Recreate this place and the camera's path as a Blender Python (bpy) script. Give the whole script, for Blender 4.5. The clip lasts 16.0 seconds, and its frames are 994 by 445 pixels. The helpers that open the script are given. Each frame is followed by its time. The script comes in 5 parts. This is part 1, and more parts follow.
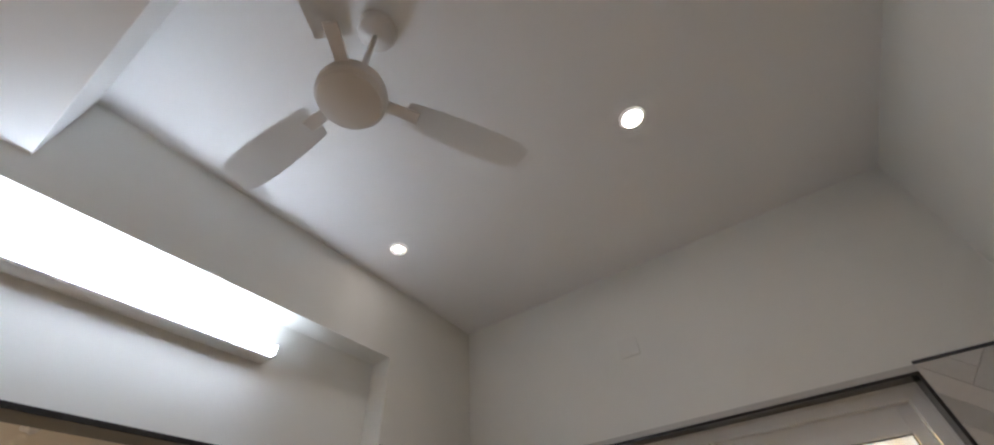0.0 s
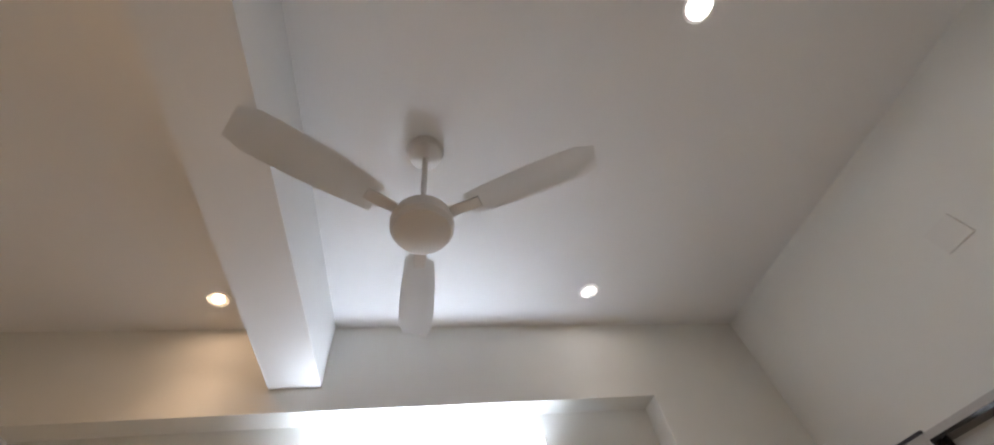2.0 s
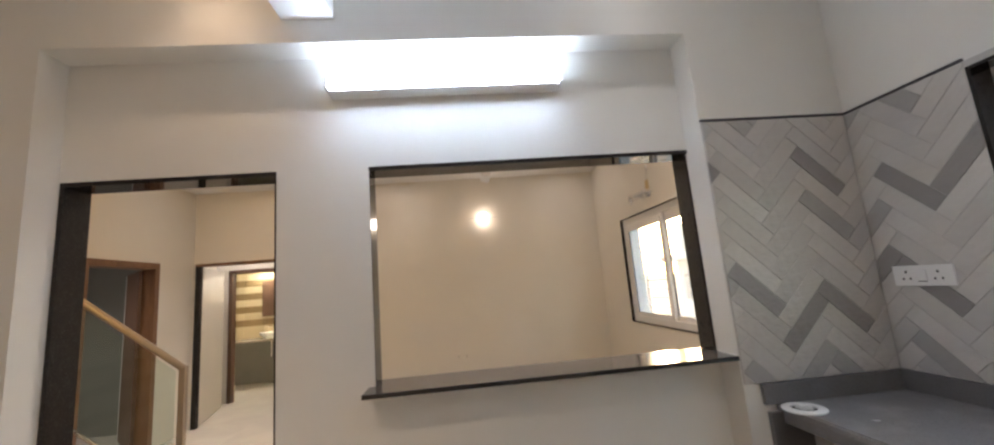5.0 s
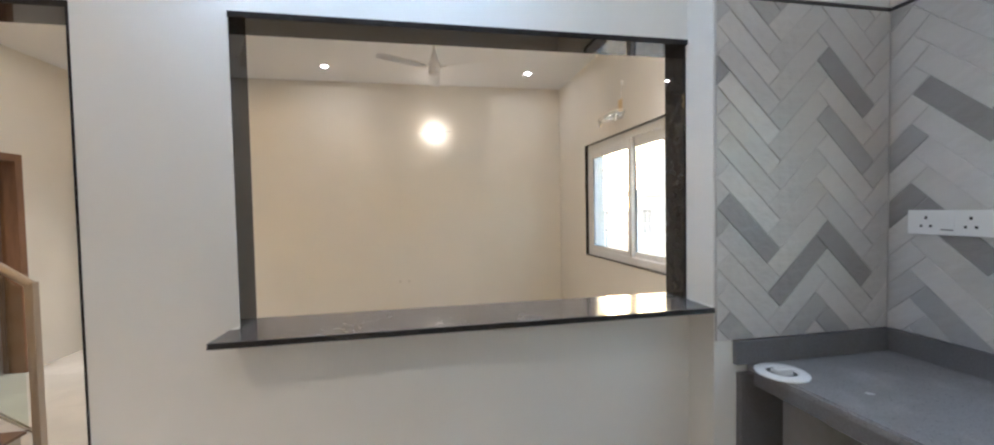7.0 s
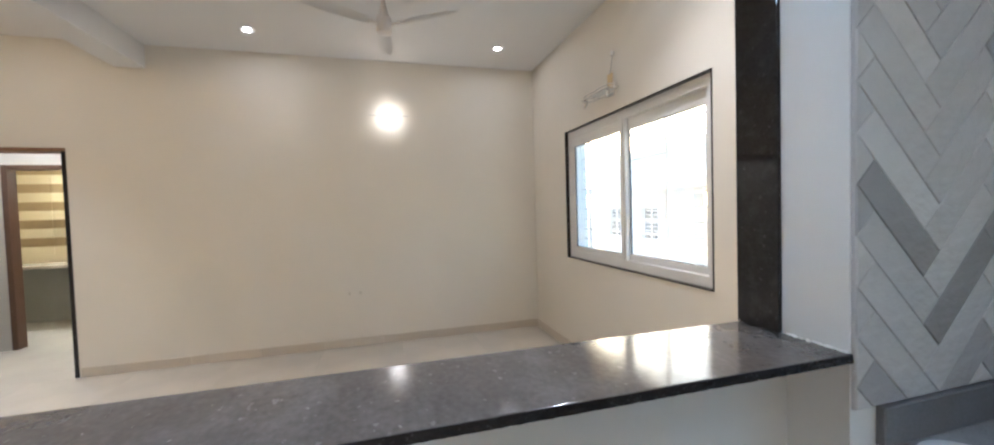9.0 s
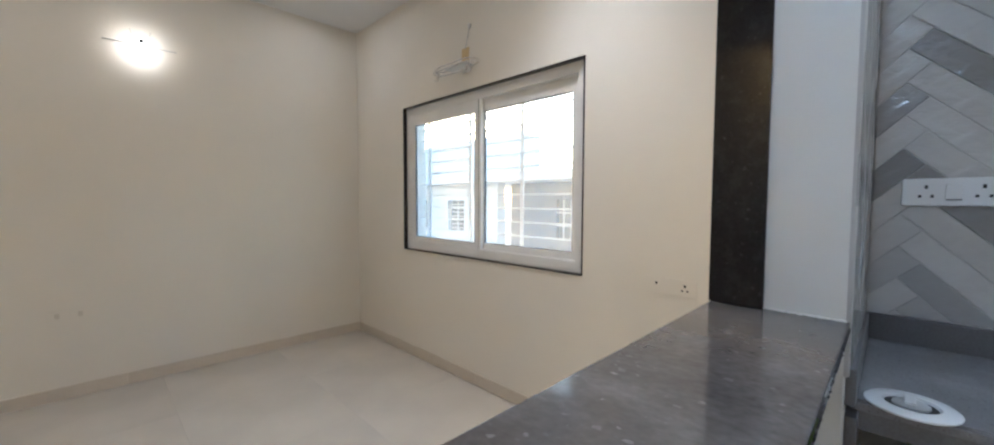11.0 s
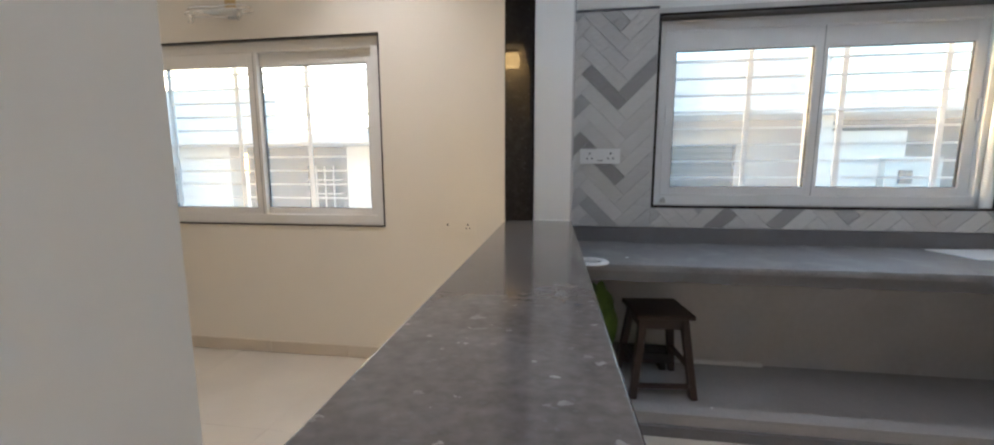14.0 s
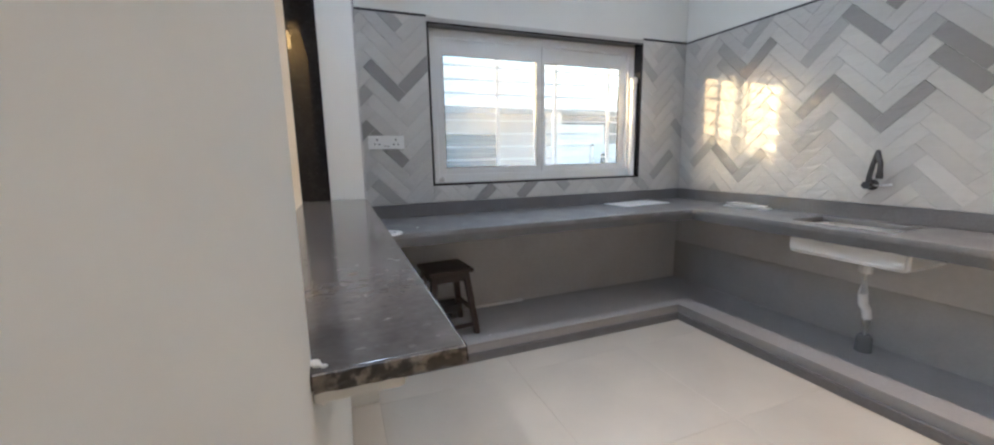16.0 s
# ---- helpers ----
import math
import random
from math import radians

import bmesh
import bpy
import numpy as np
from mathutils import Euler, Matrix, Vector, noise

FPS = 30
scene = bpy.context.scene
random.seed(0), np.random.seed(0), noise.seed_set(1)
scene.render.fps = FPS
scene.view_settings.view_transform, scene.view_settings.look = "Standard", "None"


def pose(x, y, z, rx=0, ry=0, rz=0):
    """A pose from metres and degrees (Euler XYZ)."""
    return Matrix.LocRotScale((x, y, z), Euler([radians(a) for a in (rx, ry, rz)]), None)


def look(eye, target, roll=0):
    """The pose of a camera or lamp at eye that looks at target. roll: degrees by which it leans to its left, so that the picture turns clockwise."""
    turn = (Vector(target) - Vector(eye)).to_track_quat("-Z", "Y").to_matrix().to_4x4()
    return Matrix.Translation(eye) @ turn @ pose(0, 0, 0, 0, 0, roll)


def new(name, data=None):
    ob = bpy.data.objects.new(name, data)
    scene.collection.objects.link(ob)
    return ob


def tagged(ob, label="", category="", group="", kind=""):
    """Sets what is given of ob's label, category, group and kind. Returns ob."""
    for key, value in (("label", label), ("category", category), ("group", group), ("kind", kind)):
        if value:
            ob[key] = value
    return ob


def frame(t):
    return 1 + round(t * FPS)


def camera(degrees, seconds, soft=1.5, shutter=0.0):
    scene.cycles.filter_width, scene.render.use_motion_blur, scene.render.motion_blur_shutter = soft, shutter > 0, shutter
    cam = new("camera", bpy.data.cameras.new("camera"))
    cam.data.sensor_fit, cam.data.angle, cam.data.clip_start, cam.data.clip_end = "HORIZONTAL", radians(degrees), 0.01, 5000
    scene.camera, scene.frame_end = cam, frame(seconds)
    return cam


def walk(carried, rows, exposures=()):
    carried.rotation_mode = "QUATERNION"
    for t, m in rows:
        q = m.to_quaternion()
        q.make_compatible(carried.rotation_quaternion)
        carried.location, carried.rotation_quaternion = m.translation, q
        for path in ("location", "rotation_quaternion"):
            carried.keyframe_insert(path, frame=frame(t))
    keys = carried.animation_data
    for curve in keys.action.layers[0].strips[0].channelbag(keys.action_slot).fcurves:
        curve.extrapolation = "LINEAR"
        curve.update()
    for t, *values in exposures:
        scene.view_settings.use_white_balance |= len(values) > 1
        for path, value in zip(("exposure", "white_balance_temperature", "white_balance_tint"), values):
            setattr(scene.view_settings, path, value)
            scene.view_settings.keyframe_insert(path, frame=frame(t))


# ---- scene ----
cam = camera(102.5, 16.0, 2.1)
EXPOSURE = 2.35
EXPOSURES = [(0.0, EXPOSURE + 0.88, 6450, 17), (0.5, EXPOSURE + 0.97, 6450, 17), (1.0, EXPOSURE + 0.96, 6500, 18), (1.5, EXPOSURE + 1.08, 6500, 18), (2.0, EXPOSURE + 1.18, 6500, 18), (3.5, EXPOSURE + 1.12, 6450, 18), (5.0, EXPOSURE + 1.51, 6150, 17), (7.5, EXPOSURE + 1.90, 5300, 11), (8.3, EXPOSURE + 1.90, 5220, 11), (10.5, EXPOSURE + 1.49, 4980, 9), (11.5, EXPOSURE + 1.60, 5180, 10), (12.5, EXPOSURE + 1.52, 5400, 12), (14.0, EXPOSURE + 1.48, 5500, 12), (15.0, EXPOSURE + 1.80, 5450, 12), (16.0, EXPOSURE + 1.78, 5450, 12)]
PATH = [
    (0, (0.095, -1.925, 1.575), (1.319, -1.177, 2.967), -4.6),
    (0.5, (0.166, -1.955, 1.589), (1.225, -1.118, 3.067), -11.6),
    (1, (0.21, -2.02, 1.65), (1.013, -1.081, 3.239), -14.5),
    (1.5, (0.316, -2.09, 1.667), (0.81, -1.037, 3.301), -12.6),
    (2, (0.373, -2.09, 1.655), (0.728, -0.904, 3.23), -11.3),
    (2.5, (0.331, -2.079, 1.645), (0.596, -0.752, 3.118), -9.3),
    (3, (0.358, -2.052, 1.626), (0.557, -0.556, 2.939), -7.6),
    (3.5, (0.407, -2.007, 1.603), (0.574, -0.339, 2.693), -6.7),
    (4, (0.404, -1.985, 1.581), (0.549, -0.182, 2.435), -4.9),
    (4.5, (0.402, -1.974, 1.552), (0.555, -0.069, 2.139), -4.4),
    (5, (0.432, -1.944, 1.496), (0.615, 0.023, 1.804), -4.7),
    (5.2, (0.45, -1.93, 1.486), (0.625, 0.047, 1.726), -4.7),
    (7.3, (0.643, -1.324, 1.456), (1.012, 0.64, 1.385), -0.9),
    (7.5, (0.666, -1.252, 1.451), (1.025, 0.715, 1.39), -1.2),
    (8, (0.69, -1.12, 1.451), (1.082, 0.841, 1.43), -1.0),
    (10.3, (0.612, -0.304, 1.376), (1.642, 1.4, 1.189), -1.7),
    (10.5, (0.574, -0.262, 1.373), (1.721, 1.367, 1.196), -1.3),
    (11, (0.489, -0.205, 1.35), (1.909, 1.2, 1.247), 0.2),
    (11.5, (0.428, -0.14, 1.32), (2.097, 0.958, 1.212), 0.8),
    (12, (0.362, -0.105, 1.313), (2.206, 0.665, 1.23), 1.1),
    (12.5, (0.239, -0.107, 1.311), (2.161, 0.435, 1.194), 0.1),
    (13, (0.114, -0.098, 1.314), (2.063, 0.322, 1.154), -1.2),
    (13.5, (0.013, -0.095, 1.304), (1.966, 0.259, 1.056), -1.5),
    (14, (-0.070, -0.0747, 1.300), (1.893, 0.206, 1.044), -0.1),
    (14.5, (-0.115, -0.0558, 1.294), (1.863, 0.006, 1.005), -0.8),
    (15, (-0.208, -0.057, 1.29), (1.758, -0.283, 0.994), -0.6),
    (15.5, (-0.298, -0.0433, 1.282), (1.648, -0.414, 1.011), -0.7),
    (16, (-0.400, -0.0405, 1.280), (1.441, -0.752, 0.953), -1.1),
]
walk(cam, [(t, look(eye, target, roll)) for t, eye, target, roll in PATH], EXPOSURES)

# ---- light ----
world = bpy.data.worlds.new("world")
scene.world = world
world.use_nodes = True
wn = world.node_tree
sky = wn.nodes.new("ShaderNodeTexSky")
sky.sky_type = "NISHITA"
sky.sun_disc = False
sky.sun_elevation = radians(7)
sky.sun_rotation = radians(26)
sky.air_density, sky.dust_density, sky.ozone_density = 1.2, 2.0, 1.3
wn.nodes["Background"].inputs["Strength"].default_value = 0.10
wn.links.new(sky.outputs["Color"], wn.nodes["Background"].inputs["Color"])

sun = new("sun", bpy.data.lights.new("sun", "SUN"))
sun.data.energy, sun.data.angle, sun.data.color = 0.36, radians(0.5), (1.0, 0.66, 0.28)
sun.matrix_world = look((0.435 * 20, 0.892 * 20, 0.123 * 20), (0, 0, 0))

TUBE_STRENGTH = 3.35
SPOT_WATTS = 1.45
COOL, WARM, MILD = (0.74, 0.88, 1.0), (1.0, 0.70, 0.44), (1.0, 0.87, 0.74)

# ---- plan, metres ----
X0, X1 = 0.0, 1.652          # serving opening
DX0, DX1 = -1.39, -0.436     # doorway beside it
XW = 2.44                    # inner face of the window wall
T = 0.130                    # dividing wall
D = 0.142                    # how far piers and beam stand proud of it
YS = -2.95                   # wall with the sink
YD = 3.75                    # far wall of the dining room
XL = -3.16                   # far left wall
ZC, ZD = 3.19, 3.06          # ceilings
ZL = 2.12                    # lintels
ZS = 1.088                   # top of the serving ledge
ZK = 0.87                    # kitchen worktop
ZT = 2.212                   # top of the wall tiles
XK, YK = 1.79, -2.43         # fronts of the worktops
KW = (-2.475, -0.652, 1.08, 2.185)   # kitchen window y0 y1 z0 z1
DW = (1.035, 2.885, 0.93, 2.165)     # dining window


# ---- materials ----
def mat(name, color, rough=0.6, metal=0.0, var=0.0, var_scale=3.0, fine=0.0, fine_scale=60.0, bump=0.0, bump_scale=80.0,
        second=None, second_scale=4.0, second_at=0.6, second_width=0.1, rand=0.0, spec=0.5, coat=0.0, rough_var=0.0, stretch=(1, 1, 1), bump2=0.0, bump2_scale=5.0, dust=None, flecks=None):
    m = bpy.data.materials.new(name)
    m.use_nodes = True
    nt = m.node_tree
    N, L = nt.nodes, nt.links
    p = N["Principled BSDF"]
    p.inputs["Roughness"].default_value = rough
    p.inputs["Metallic"].default_value = metal
    p.inputs["Specular IOR Level"].default_value = spec
    p.inputs["Coat Weight"].default_value = coat
    p.inputs["Base Color"].default_value = (*color, 1)
    tc = N.new("ShaderNodeTexCoord")
    mp = N.new("ShaderNodeMapping")
    mp.inputs["Scale"].default_value = stretch
    L.new(tc.outputs["Object"], mp.inputs["Vector"])

    def tex(scale, detail=4.0):
        n = N.new("ShaderNodeTexNoise")
        n.inputs["Scale"].default_value = scale
        n.inputs["Detail"].default_value = detail
        L.new(mp.outputs["Vector"], n.inputs["Vector"])
        return n.outputs["Fac"]

    def math_node(op, a, b):
        n = N.new("ShaderNodeMath")
        n.operation = op
        for i, v in enumerate((a, b)):
            if isinstance(v, (int, float)):
                n.inputs[i].default_value = v
            else:
                L.new(v, n.inputs[i])
        return n.outputs[0]

    value = None
    for amount, scale in ((var, var_scale), (fine, fine_scale)):
        if amount:
            v = math_node("MULTIPLY", math_node("SUBTRACT", tex(scale), 0.5), amount * 3)
            value = v if value is None else math_node("ADD", value, v)
    if rand:
        oi = N.new("ShaderNodeObjectInfo")
        v = math_node("MULTIPLY", math_node("SUBTRACT", oi.outputs["Random"], 0.5), rand * 2)
        value = v if value is None else math_node("ADD", value, v)
    base = None
    if second:
        ramp = N.new("ShaderNodeMapRange")
        ramp.inputs["From Min"].default_value = second_at - second_width
        ramp.inputs["From Max"].default_value = second_at + second_width
        L.new(tex(second_scale, 6.0), ramp.inputs["Value"])
        mix = N.new("ShaderNodeMix")
        mix.data_type = "RGBA"
        mix.inputs["A"].default_value = (*color, 1)
        mix.inputs["B"].default_value = (*second, 1)
        L.new(ramp.outputs["Result"], mix.inputs["Factor"])
        base = mix.outputs["Result"]
    for scale, size, col in flecks or ():
        vo = N.new("ShaderNodeTexVoronoi")
        vo.inputs["Scale"].default_value = scale
        add = N.new("ShaderNodeVectorMath")
        nz = N.new("ShaderNodeTexNoise")
        nz.inputs["Scale"].default_value = scale * 2.2
        L.new(mp.outputs["Vector"], nz.inputs["Vector"])
        sc = N.new("ShaderNodeVectorMath")
        sc.operation = "SCALE"
        sc.inputs["Scale"].default_value = 0.7 / scale
        L.new(nz.outputs["Color"], sc.inputs[0])
        L.new(mp.outputs["Vector"], add.inputs[0])
        L.new(sc.outputs[0], add.inputs[1])
        L.new(add.outputs[0], vo.inputs["Vector"])
        # only some cells carry a fleck, each of its own size
        sep = N.new("ShaderNodeSeparateColor")
        L.new(vo.outputs["Color"], sep.inputs[0])
        lim = math_node("MULTIPLY", math_node("MAXIMUM", math_node("SUBTRACT", sep.outputs[0], 0.45), 0.0), size * 1.8)
        fac = math_node("MULTIPLY", math_node("GREATER_THAN", lim, vo.outputs["Distance"]), sep.outputs[1])
        mix = N.new("ShaderNodeMix")
        mix.data_type = "RGBA"
        mix.inputs["B"].default_value = (*col, 1)
        if base is None:
            mix.inputs["A"].default_value = (*color, 1)
        else:
            L.new(base, mix.inputs["A"])
        L.new(fac, mix.inputs["Factor"])
        base = mix.outputs["Result"]
    if dust:
        ramp = N.new("ShaderNodeMapRange")
        ramp.inputs["From Min"].default_value, ramp.inputs["From Max"].default_value, ramp.inputs["To Max"].default_value = 0.50, 0.76, 0.85
        L.new(tex(7.0, 8.0), ramp.inputs["Value"])
        mix = N.new("ShaderNodeMix")
        mix.data_type = "RGBA"
        mix.inputs["B"].default_value = (*dust, 1)
        L.new(base, mix.inputs["A"])
        L.new(ramp.outputs["Result"], mix.inputs["Factor"])
        base = mix.outputs["Result"]
    if value is not None:
        hs = N.new("ShaderNodeHueSaturation")
        hs.inputs["Color"].default_value = (*color, 1)
        if base is not None:
            L.new(base, hs.inputs["Color"])
        L.new(math_node("ADD", value, 1.0), hs.inputs["Value"])
        base = hs.outputs["Color"]
    if base is not None:
        L.new(base, p.inputs["Base Color"])
    if rough_var:
        r = math_node("ADD", rough, math_node("MULTIPLY", math_node("SUBTRACT", tex(second_scale * 1.7), 0.45), rough_var * 2))
        L.new(math_node("MAXIMUM", r, 0.03), p.inputs["Roughness"])
    normal = None
    for amount, scale in ((bump2, bump2_scale), (bump, bump_scale)):
        if amount:
            b = N.new("ShaderNodeBump")
            b.inputs["Strength"].default_value = 1.0
            b.inputs["Distance"].default_value = amount
            L.new(tex(scale, 3.0), b.inputs["Height"])
            if normal is not None:
                L.new(normal, b.inputs["Normal"])
            normal = b.outputs["Normal"]
    if normal is not None:
        L.new(normal, p.inputs["Normal"])
    return m


def glow(name, color, strength):
    m = bpy.data.materials.new(name)
    m.use_nodes = True
    p = m.node_tree.nodes["Principled BSDF"]
    p.inputs["Base Color"].default_value = (0.8, 0.8, 0.8, 1)
    p.inputs["Emission Color"].default_value = (*color, 1)
    p.inputs["Emission Strength"].default_value = strength
    return m


def pane_glass(name, tint=(0.96, 0.98, 0.98), dusty=0.0):
    m = bpy.data.materials.new(name)
    m.use_nodes = True
    nt = m.node_tree
    N, L = nt.nodes, nt.links
    N.remove(N["Principled BSDF"])
    tr, gl, mx, fr, pw, ad = (N.new(k) for k in ("ShaderNodeBsdfTransparent", "ShaderNodeBsdfGlossy", "ShaderNodeMixShader", "ShaderNodeLayerWeight", "ShaderNodeMath", "ShaderNodeMath"))
    tr.inputs["Color"].default_value = (*tint, 1)
    gl.inputs["Roughness"].default_value = 0.02
    fr.inputs["Blend"].default_value = 0.5
    pw.operation, pw.inputs[1].default_value = "POWER", 5.0
    ad.operation, ad.inputs[1].default_value = "ADD", 0.03
    L.new(fr.outputs["Facing"], pw.inputs[0])
    L.new(pw.outputs[0], ad.inputs[0])
    L.new(ad.outputs[0], mx.inputs[0])
    L.new(tr.outputs[0], mx.inputs[1])
    L.new(gl.outputs[0], mx.inputs[2])
    if dusty:
        tl, m2 = N.new("ShaderNodeBsdfTranslucent"), N.new("ShaderNodeMixShader")
        tl.inputs["Color"].default_value = (0.9, 0.9, 0.92, 1)
        m2.inputs[0].default_value = dusty
        L.new(mx.outputs[0], m2.inputs[1])
        L.new(tl.outputs[0], m2.inputs[2])
        mx = m2
    L.new(mx.outputs[0], N["Material Output"].inputs["Surface"])
    return m


PAINT = mat("paint_white", (0.755, 0.755, 0.72), 0.75, var=0.02, var_scale=1.3, bump=0.0006, bump_scale=45, second=(0.71, 0.705, 0.665), second_scale=0.9, bump2=0.004, bump2_scale=1.6)
CREAM = mat("paint_cream", (0.79, 0.75, 0.67), 0.7, var=0.02, var_scale=1.2, bump=0.0006, bump_scale=45, second=(0.76, 0.72, 0.635), second_scale=0.8, bump2=0.004, bump2_scale=1.5)
HALL = mat("paint_hall", (0.74, 0.69, 0.60), 0.75, var=0.02, bump=0.0006, bump_scale=45, bump2=0.004, bump2_scale=1.6)
CEIL = mat("paint_ceiling", (0.78, 0.775, 0.765), 0.85, var=0.015, var_scale=1.0, bump=0.0004, bump_scale=60, bump2=0.003, bump2_scale=2.2)
PLASTER = mat("bare_plaster", (0.60, 0.59, 0.585), 0.9, var=0.06, var_scale=2.5, fine=0.05, fine_scale=30, bump=0.001, bump_scale=40, second=(0.54, 0.53, 0.52), second_scale=1.7)
FLOOR = mat("floor_tile", (0.56, 0.525, 0.465), 0.16, var=0.03, var_scale=2.0, fine=0.01, fine_scale=25, second=(0.62, 0.58, 0.51), second_scale=2.2, second_width=0.2, rand=0.03, rough_var=0.05, bump=0.0001, bump_scale=8)
GROUT = mat("floor_grout", (0.60, 0.55, 0.47), 0.7)
SKIRT = mat("skirting_tile", (0.62, 0.555, 0.465), 0.3, var=0.05, fine=0.03, rand=0.04)
BLACK = mat("black_granite", (0.021, 0.019, 0.019), 0.018, spec=0.38, fine=0.25, fine_scale=140, second=(0.028, 0.027, 0.026), second_scale=30, flecks=((70, 0.35, (0.045, 0.043, 0.042)), (150, 0.45, (0.05, 0.048, 0.046))))
LEDGE = mat("dusty_granite", (0.092, 0.082, 0.076), 0.12, var=0.25, var_scale=6, fine=0.25, fine_scale=80, second=(0.115, 0.106, 0.10), second_scale=18, second_width=0.14, rough_var=0.05, stretch=(1.0, 0.7, 1.0),
            dust=(0.14, 0.134, 0.128), flecks=((24, 0.24, (0.15, 0.142, 0.135)), (60, 0.32, (0.20, 0.19, 0.18)), (170, 0.5, (0.105, 0.10, 0.097))), bump=0.00008, bump_scale=60)
RAW = mat("raw_granite", (0.045, 0.040, 0.036), 0.45, var=0.6, var_scale=35, fine=0.5, fine_scale=110, second=(0.19, 0.165, 0.135), second_scale=55, second_at=0.52, second_width=0.05, bump=0.002, bump_scale=60)
TOP = mat("grey_granite", (0.225, 0.222, 0.225), 0.25, var=0.10, var_scale=4, fine=0.15, fine_scale=160, second=(0.235, 0.235, 0.243), second_scale=3.0, second_width=0.3, rough_var=0.04, flecks=((140, 0.45, (0.255, 0.255, 0.26)), (160, 0.45, (0.13, 0.13, 0.137))), dust=(0.30, 0.30, 0.30))
TOPE = mat("grey_granite_edge", (0.145, 0.14, 0.142), 0.35, var=0.12, var_scale=6, fine=0.2, fine_scale=150, second=(0.16, 0.16, 0.165), second_scale=8)
TRIM = mat("dark_trim", (0.045, 0.045, 0.05), 0.35, fine=0.1)
TGROUT = mat("tile_grout", (0.50, 0.49, 0.475), 0.9, fine=0.06)
GREY = [mat("glazed_tile_" + n, c, 0.09, var=0.06, var_scale=9, fine=0.02, fine_scale=40, rand=0.07, second=tuple(v * 0.84 for v in c), second_scale=6, second_width=0.25,
            bump2=0.006, bump2_scale=13, bump=0.0036, bump_scale=34, rough_var=0.03, stretch=(0.8, 0.8, 1.25)) for n, c in (("pale", (0.60, 0.585, 0.56)), ("mid", (0.545, 0.535, 0.52)), ("slate", (0.43, 0.42, 0.41)), ("dark", (0.325, 0.315, 0.305)))]
UPVC = mat("white_upvc", (0.80, 0.80, 0.79), 0.3, var=0.02, fine=0.01, second=(0.74, 0.73, 0.70), second_scale=3)
GASKET = mat("black_gasket", (0.03, 0.03, 0.03), 0.6)
PLASTIC = mat("white_plastic", (0.82, 0.82, 0.81), 0.25, var=0.01)
DARKP = mat("dark_slot", (0.03, 0.03, 0.03), 0.6)
GRILL = mat("painted_grill", (0.78, 0.78, 0.78), 0.4, var=0.02)
FANW = mat("fan_enamel", (0.66, 0.63, 0.60), 0.3, var=0.02)
BLADE = mat("fan_blade_enamel", (0.76, 0.75, 0.73), 0.35, var=0.02)
CHROME = mat("chrome", (0.75, 0.75, 0.76), 0.12, metal=1.0)
STEEL = mat("brushed_steel", (0.55, 0.54, 0.52), 0.3, metal=1.0, fine=0.05)
BLACKTAP = mat("black_tap", (0.07, 0.068, 0.07), 0.25, metal=0.3)
STOOLW = mat("dark_stained_wood", (0.032, 0.017, 0.013), 0.42, var=0.25, var_scale=6, fine=0.2, fine_scale=40, stretch=(1, 1, 0.2), bump=0.0006, bump_scale=50, second=(0.025, 0.012, 0.009), second_scale=10)
GREEN = mat("green_sack", (0.16, 0.27, 0.05), 0.7, var=0.2, var_scale=9, bump2=0.01, bump2_scale=12, second=(0.05, 0.14, 0.02), second_scale=7)
PAPER = mat("white_sheet", (0.74, 0.75, 0.77), 0.35, var=0.02)
GREYP = mat("grey_packing", (0.45, 0.45, 0.44), 0.5, var=0.05)
WOOD = mat("teak_frame", (0.24, 0.13, 0.07), 0.45, var=0.15, var_scale=5, fine=0.12, fine_scale=40, stretch=(1, 1, 0.15), second=(0.17, 0.09, 0.05), second_scale=8)
BROWN = mat("brown_door", (0.15, 0.085, 0.055), 0.45, var=0.12, var_scale=4, stretch=(1, 1, 0.2))
WDOOR = mat("cream_door", (0.66, 0.62, 0.54), 0.5, var=0.02)
RAIL = mat("satin_brass_rail", (0.44, 0.37, 0.29), 0.38, metal=0.4, fine=0.04)
STONE = mat("step_stone", (0.50, 0.45, 0.38), 0.25, var=0.05, second=(0.42, 0.37, 0.30), second_scale=5)
BATH = mat("bath_tile_light", (0.60, 0.52, 0.36), 0.25, var=0.05, rand=0.05)
BATHD = mat("bath_tile_brown", (0.28, 0.20, 0.10), 0.3, var=0.1, rand=0.05)
# Dark tile grey; on the side room's walls it stands in for low light.
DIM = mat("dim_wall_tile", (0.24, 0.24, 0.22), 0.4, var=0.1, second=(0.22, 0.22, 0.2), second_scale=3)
AMBER = mat("amber_tape", (0.62, 0.46, 0.22), 0.5, var=0.08)
FROST = mat("frosted_glass", (0.7, 0.72, 0.70), 0.25, var=0.02)
FACADE = mat("outside_white", (0.80, 0.79, 0.77), 0.85, var=0.04, fine=0.03, second=(0.74, 0.73, 0.71), second_scale=0.7)
FACADEB = mat("outside_pale", (0.74, 0.69, 0.65), 0.85, var=0.04, second=(0.69, 0.645, 0.61), second_scale=0.6)
FACADEC = mat("outside_beige", (0.56, 0.51, 0.48), 0.85, var=0.04, second=(0.44, 0.395, 0.37), second_scale=0.8)
# Dark grey; on the two recessed house walls it stands in for shade.
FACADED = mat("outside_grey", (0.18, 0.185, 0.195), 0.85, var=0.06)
OGLASS = mat("outside_glass", (0.09, 0.10, 0.11), 0.15)
GROUND = mat("ground_paving", (0.34, 0.32, 0.29), 0.9, var=0.08, var_scale=0.8, fine=0.06, bump=0.003, bump_scale=20)
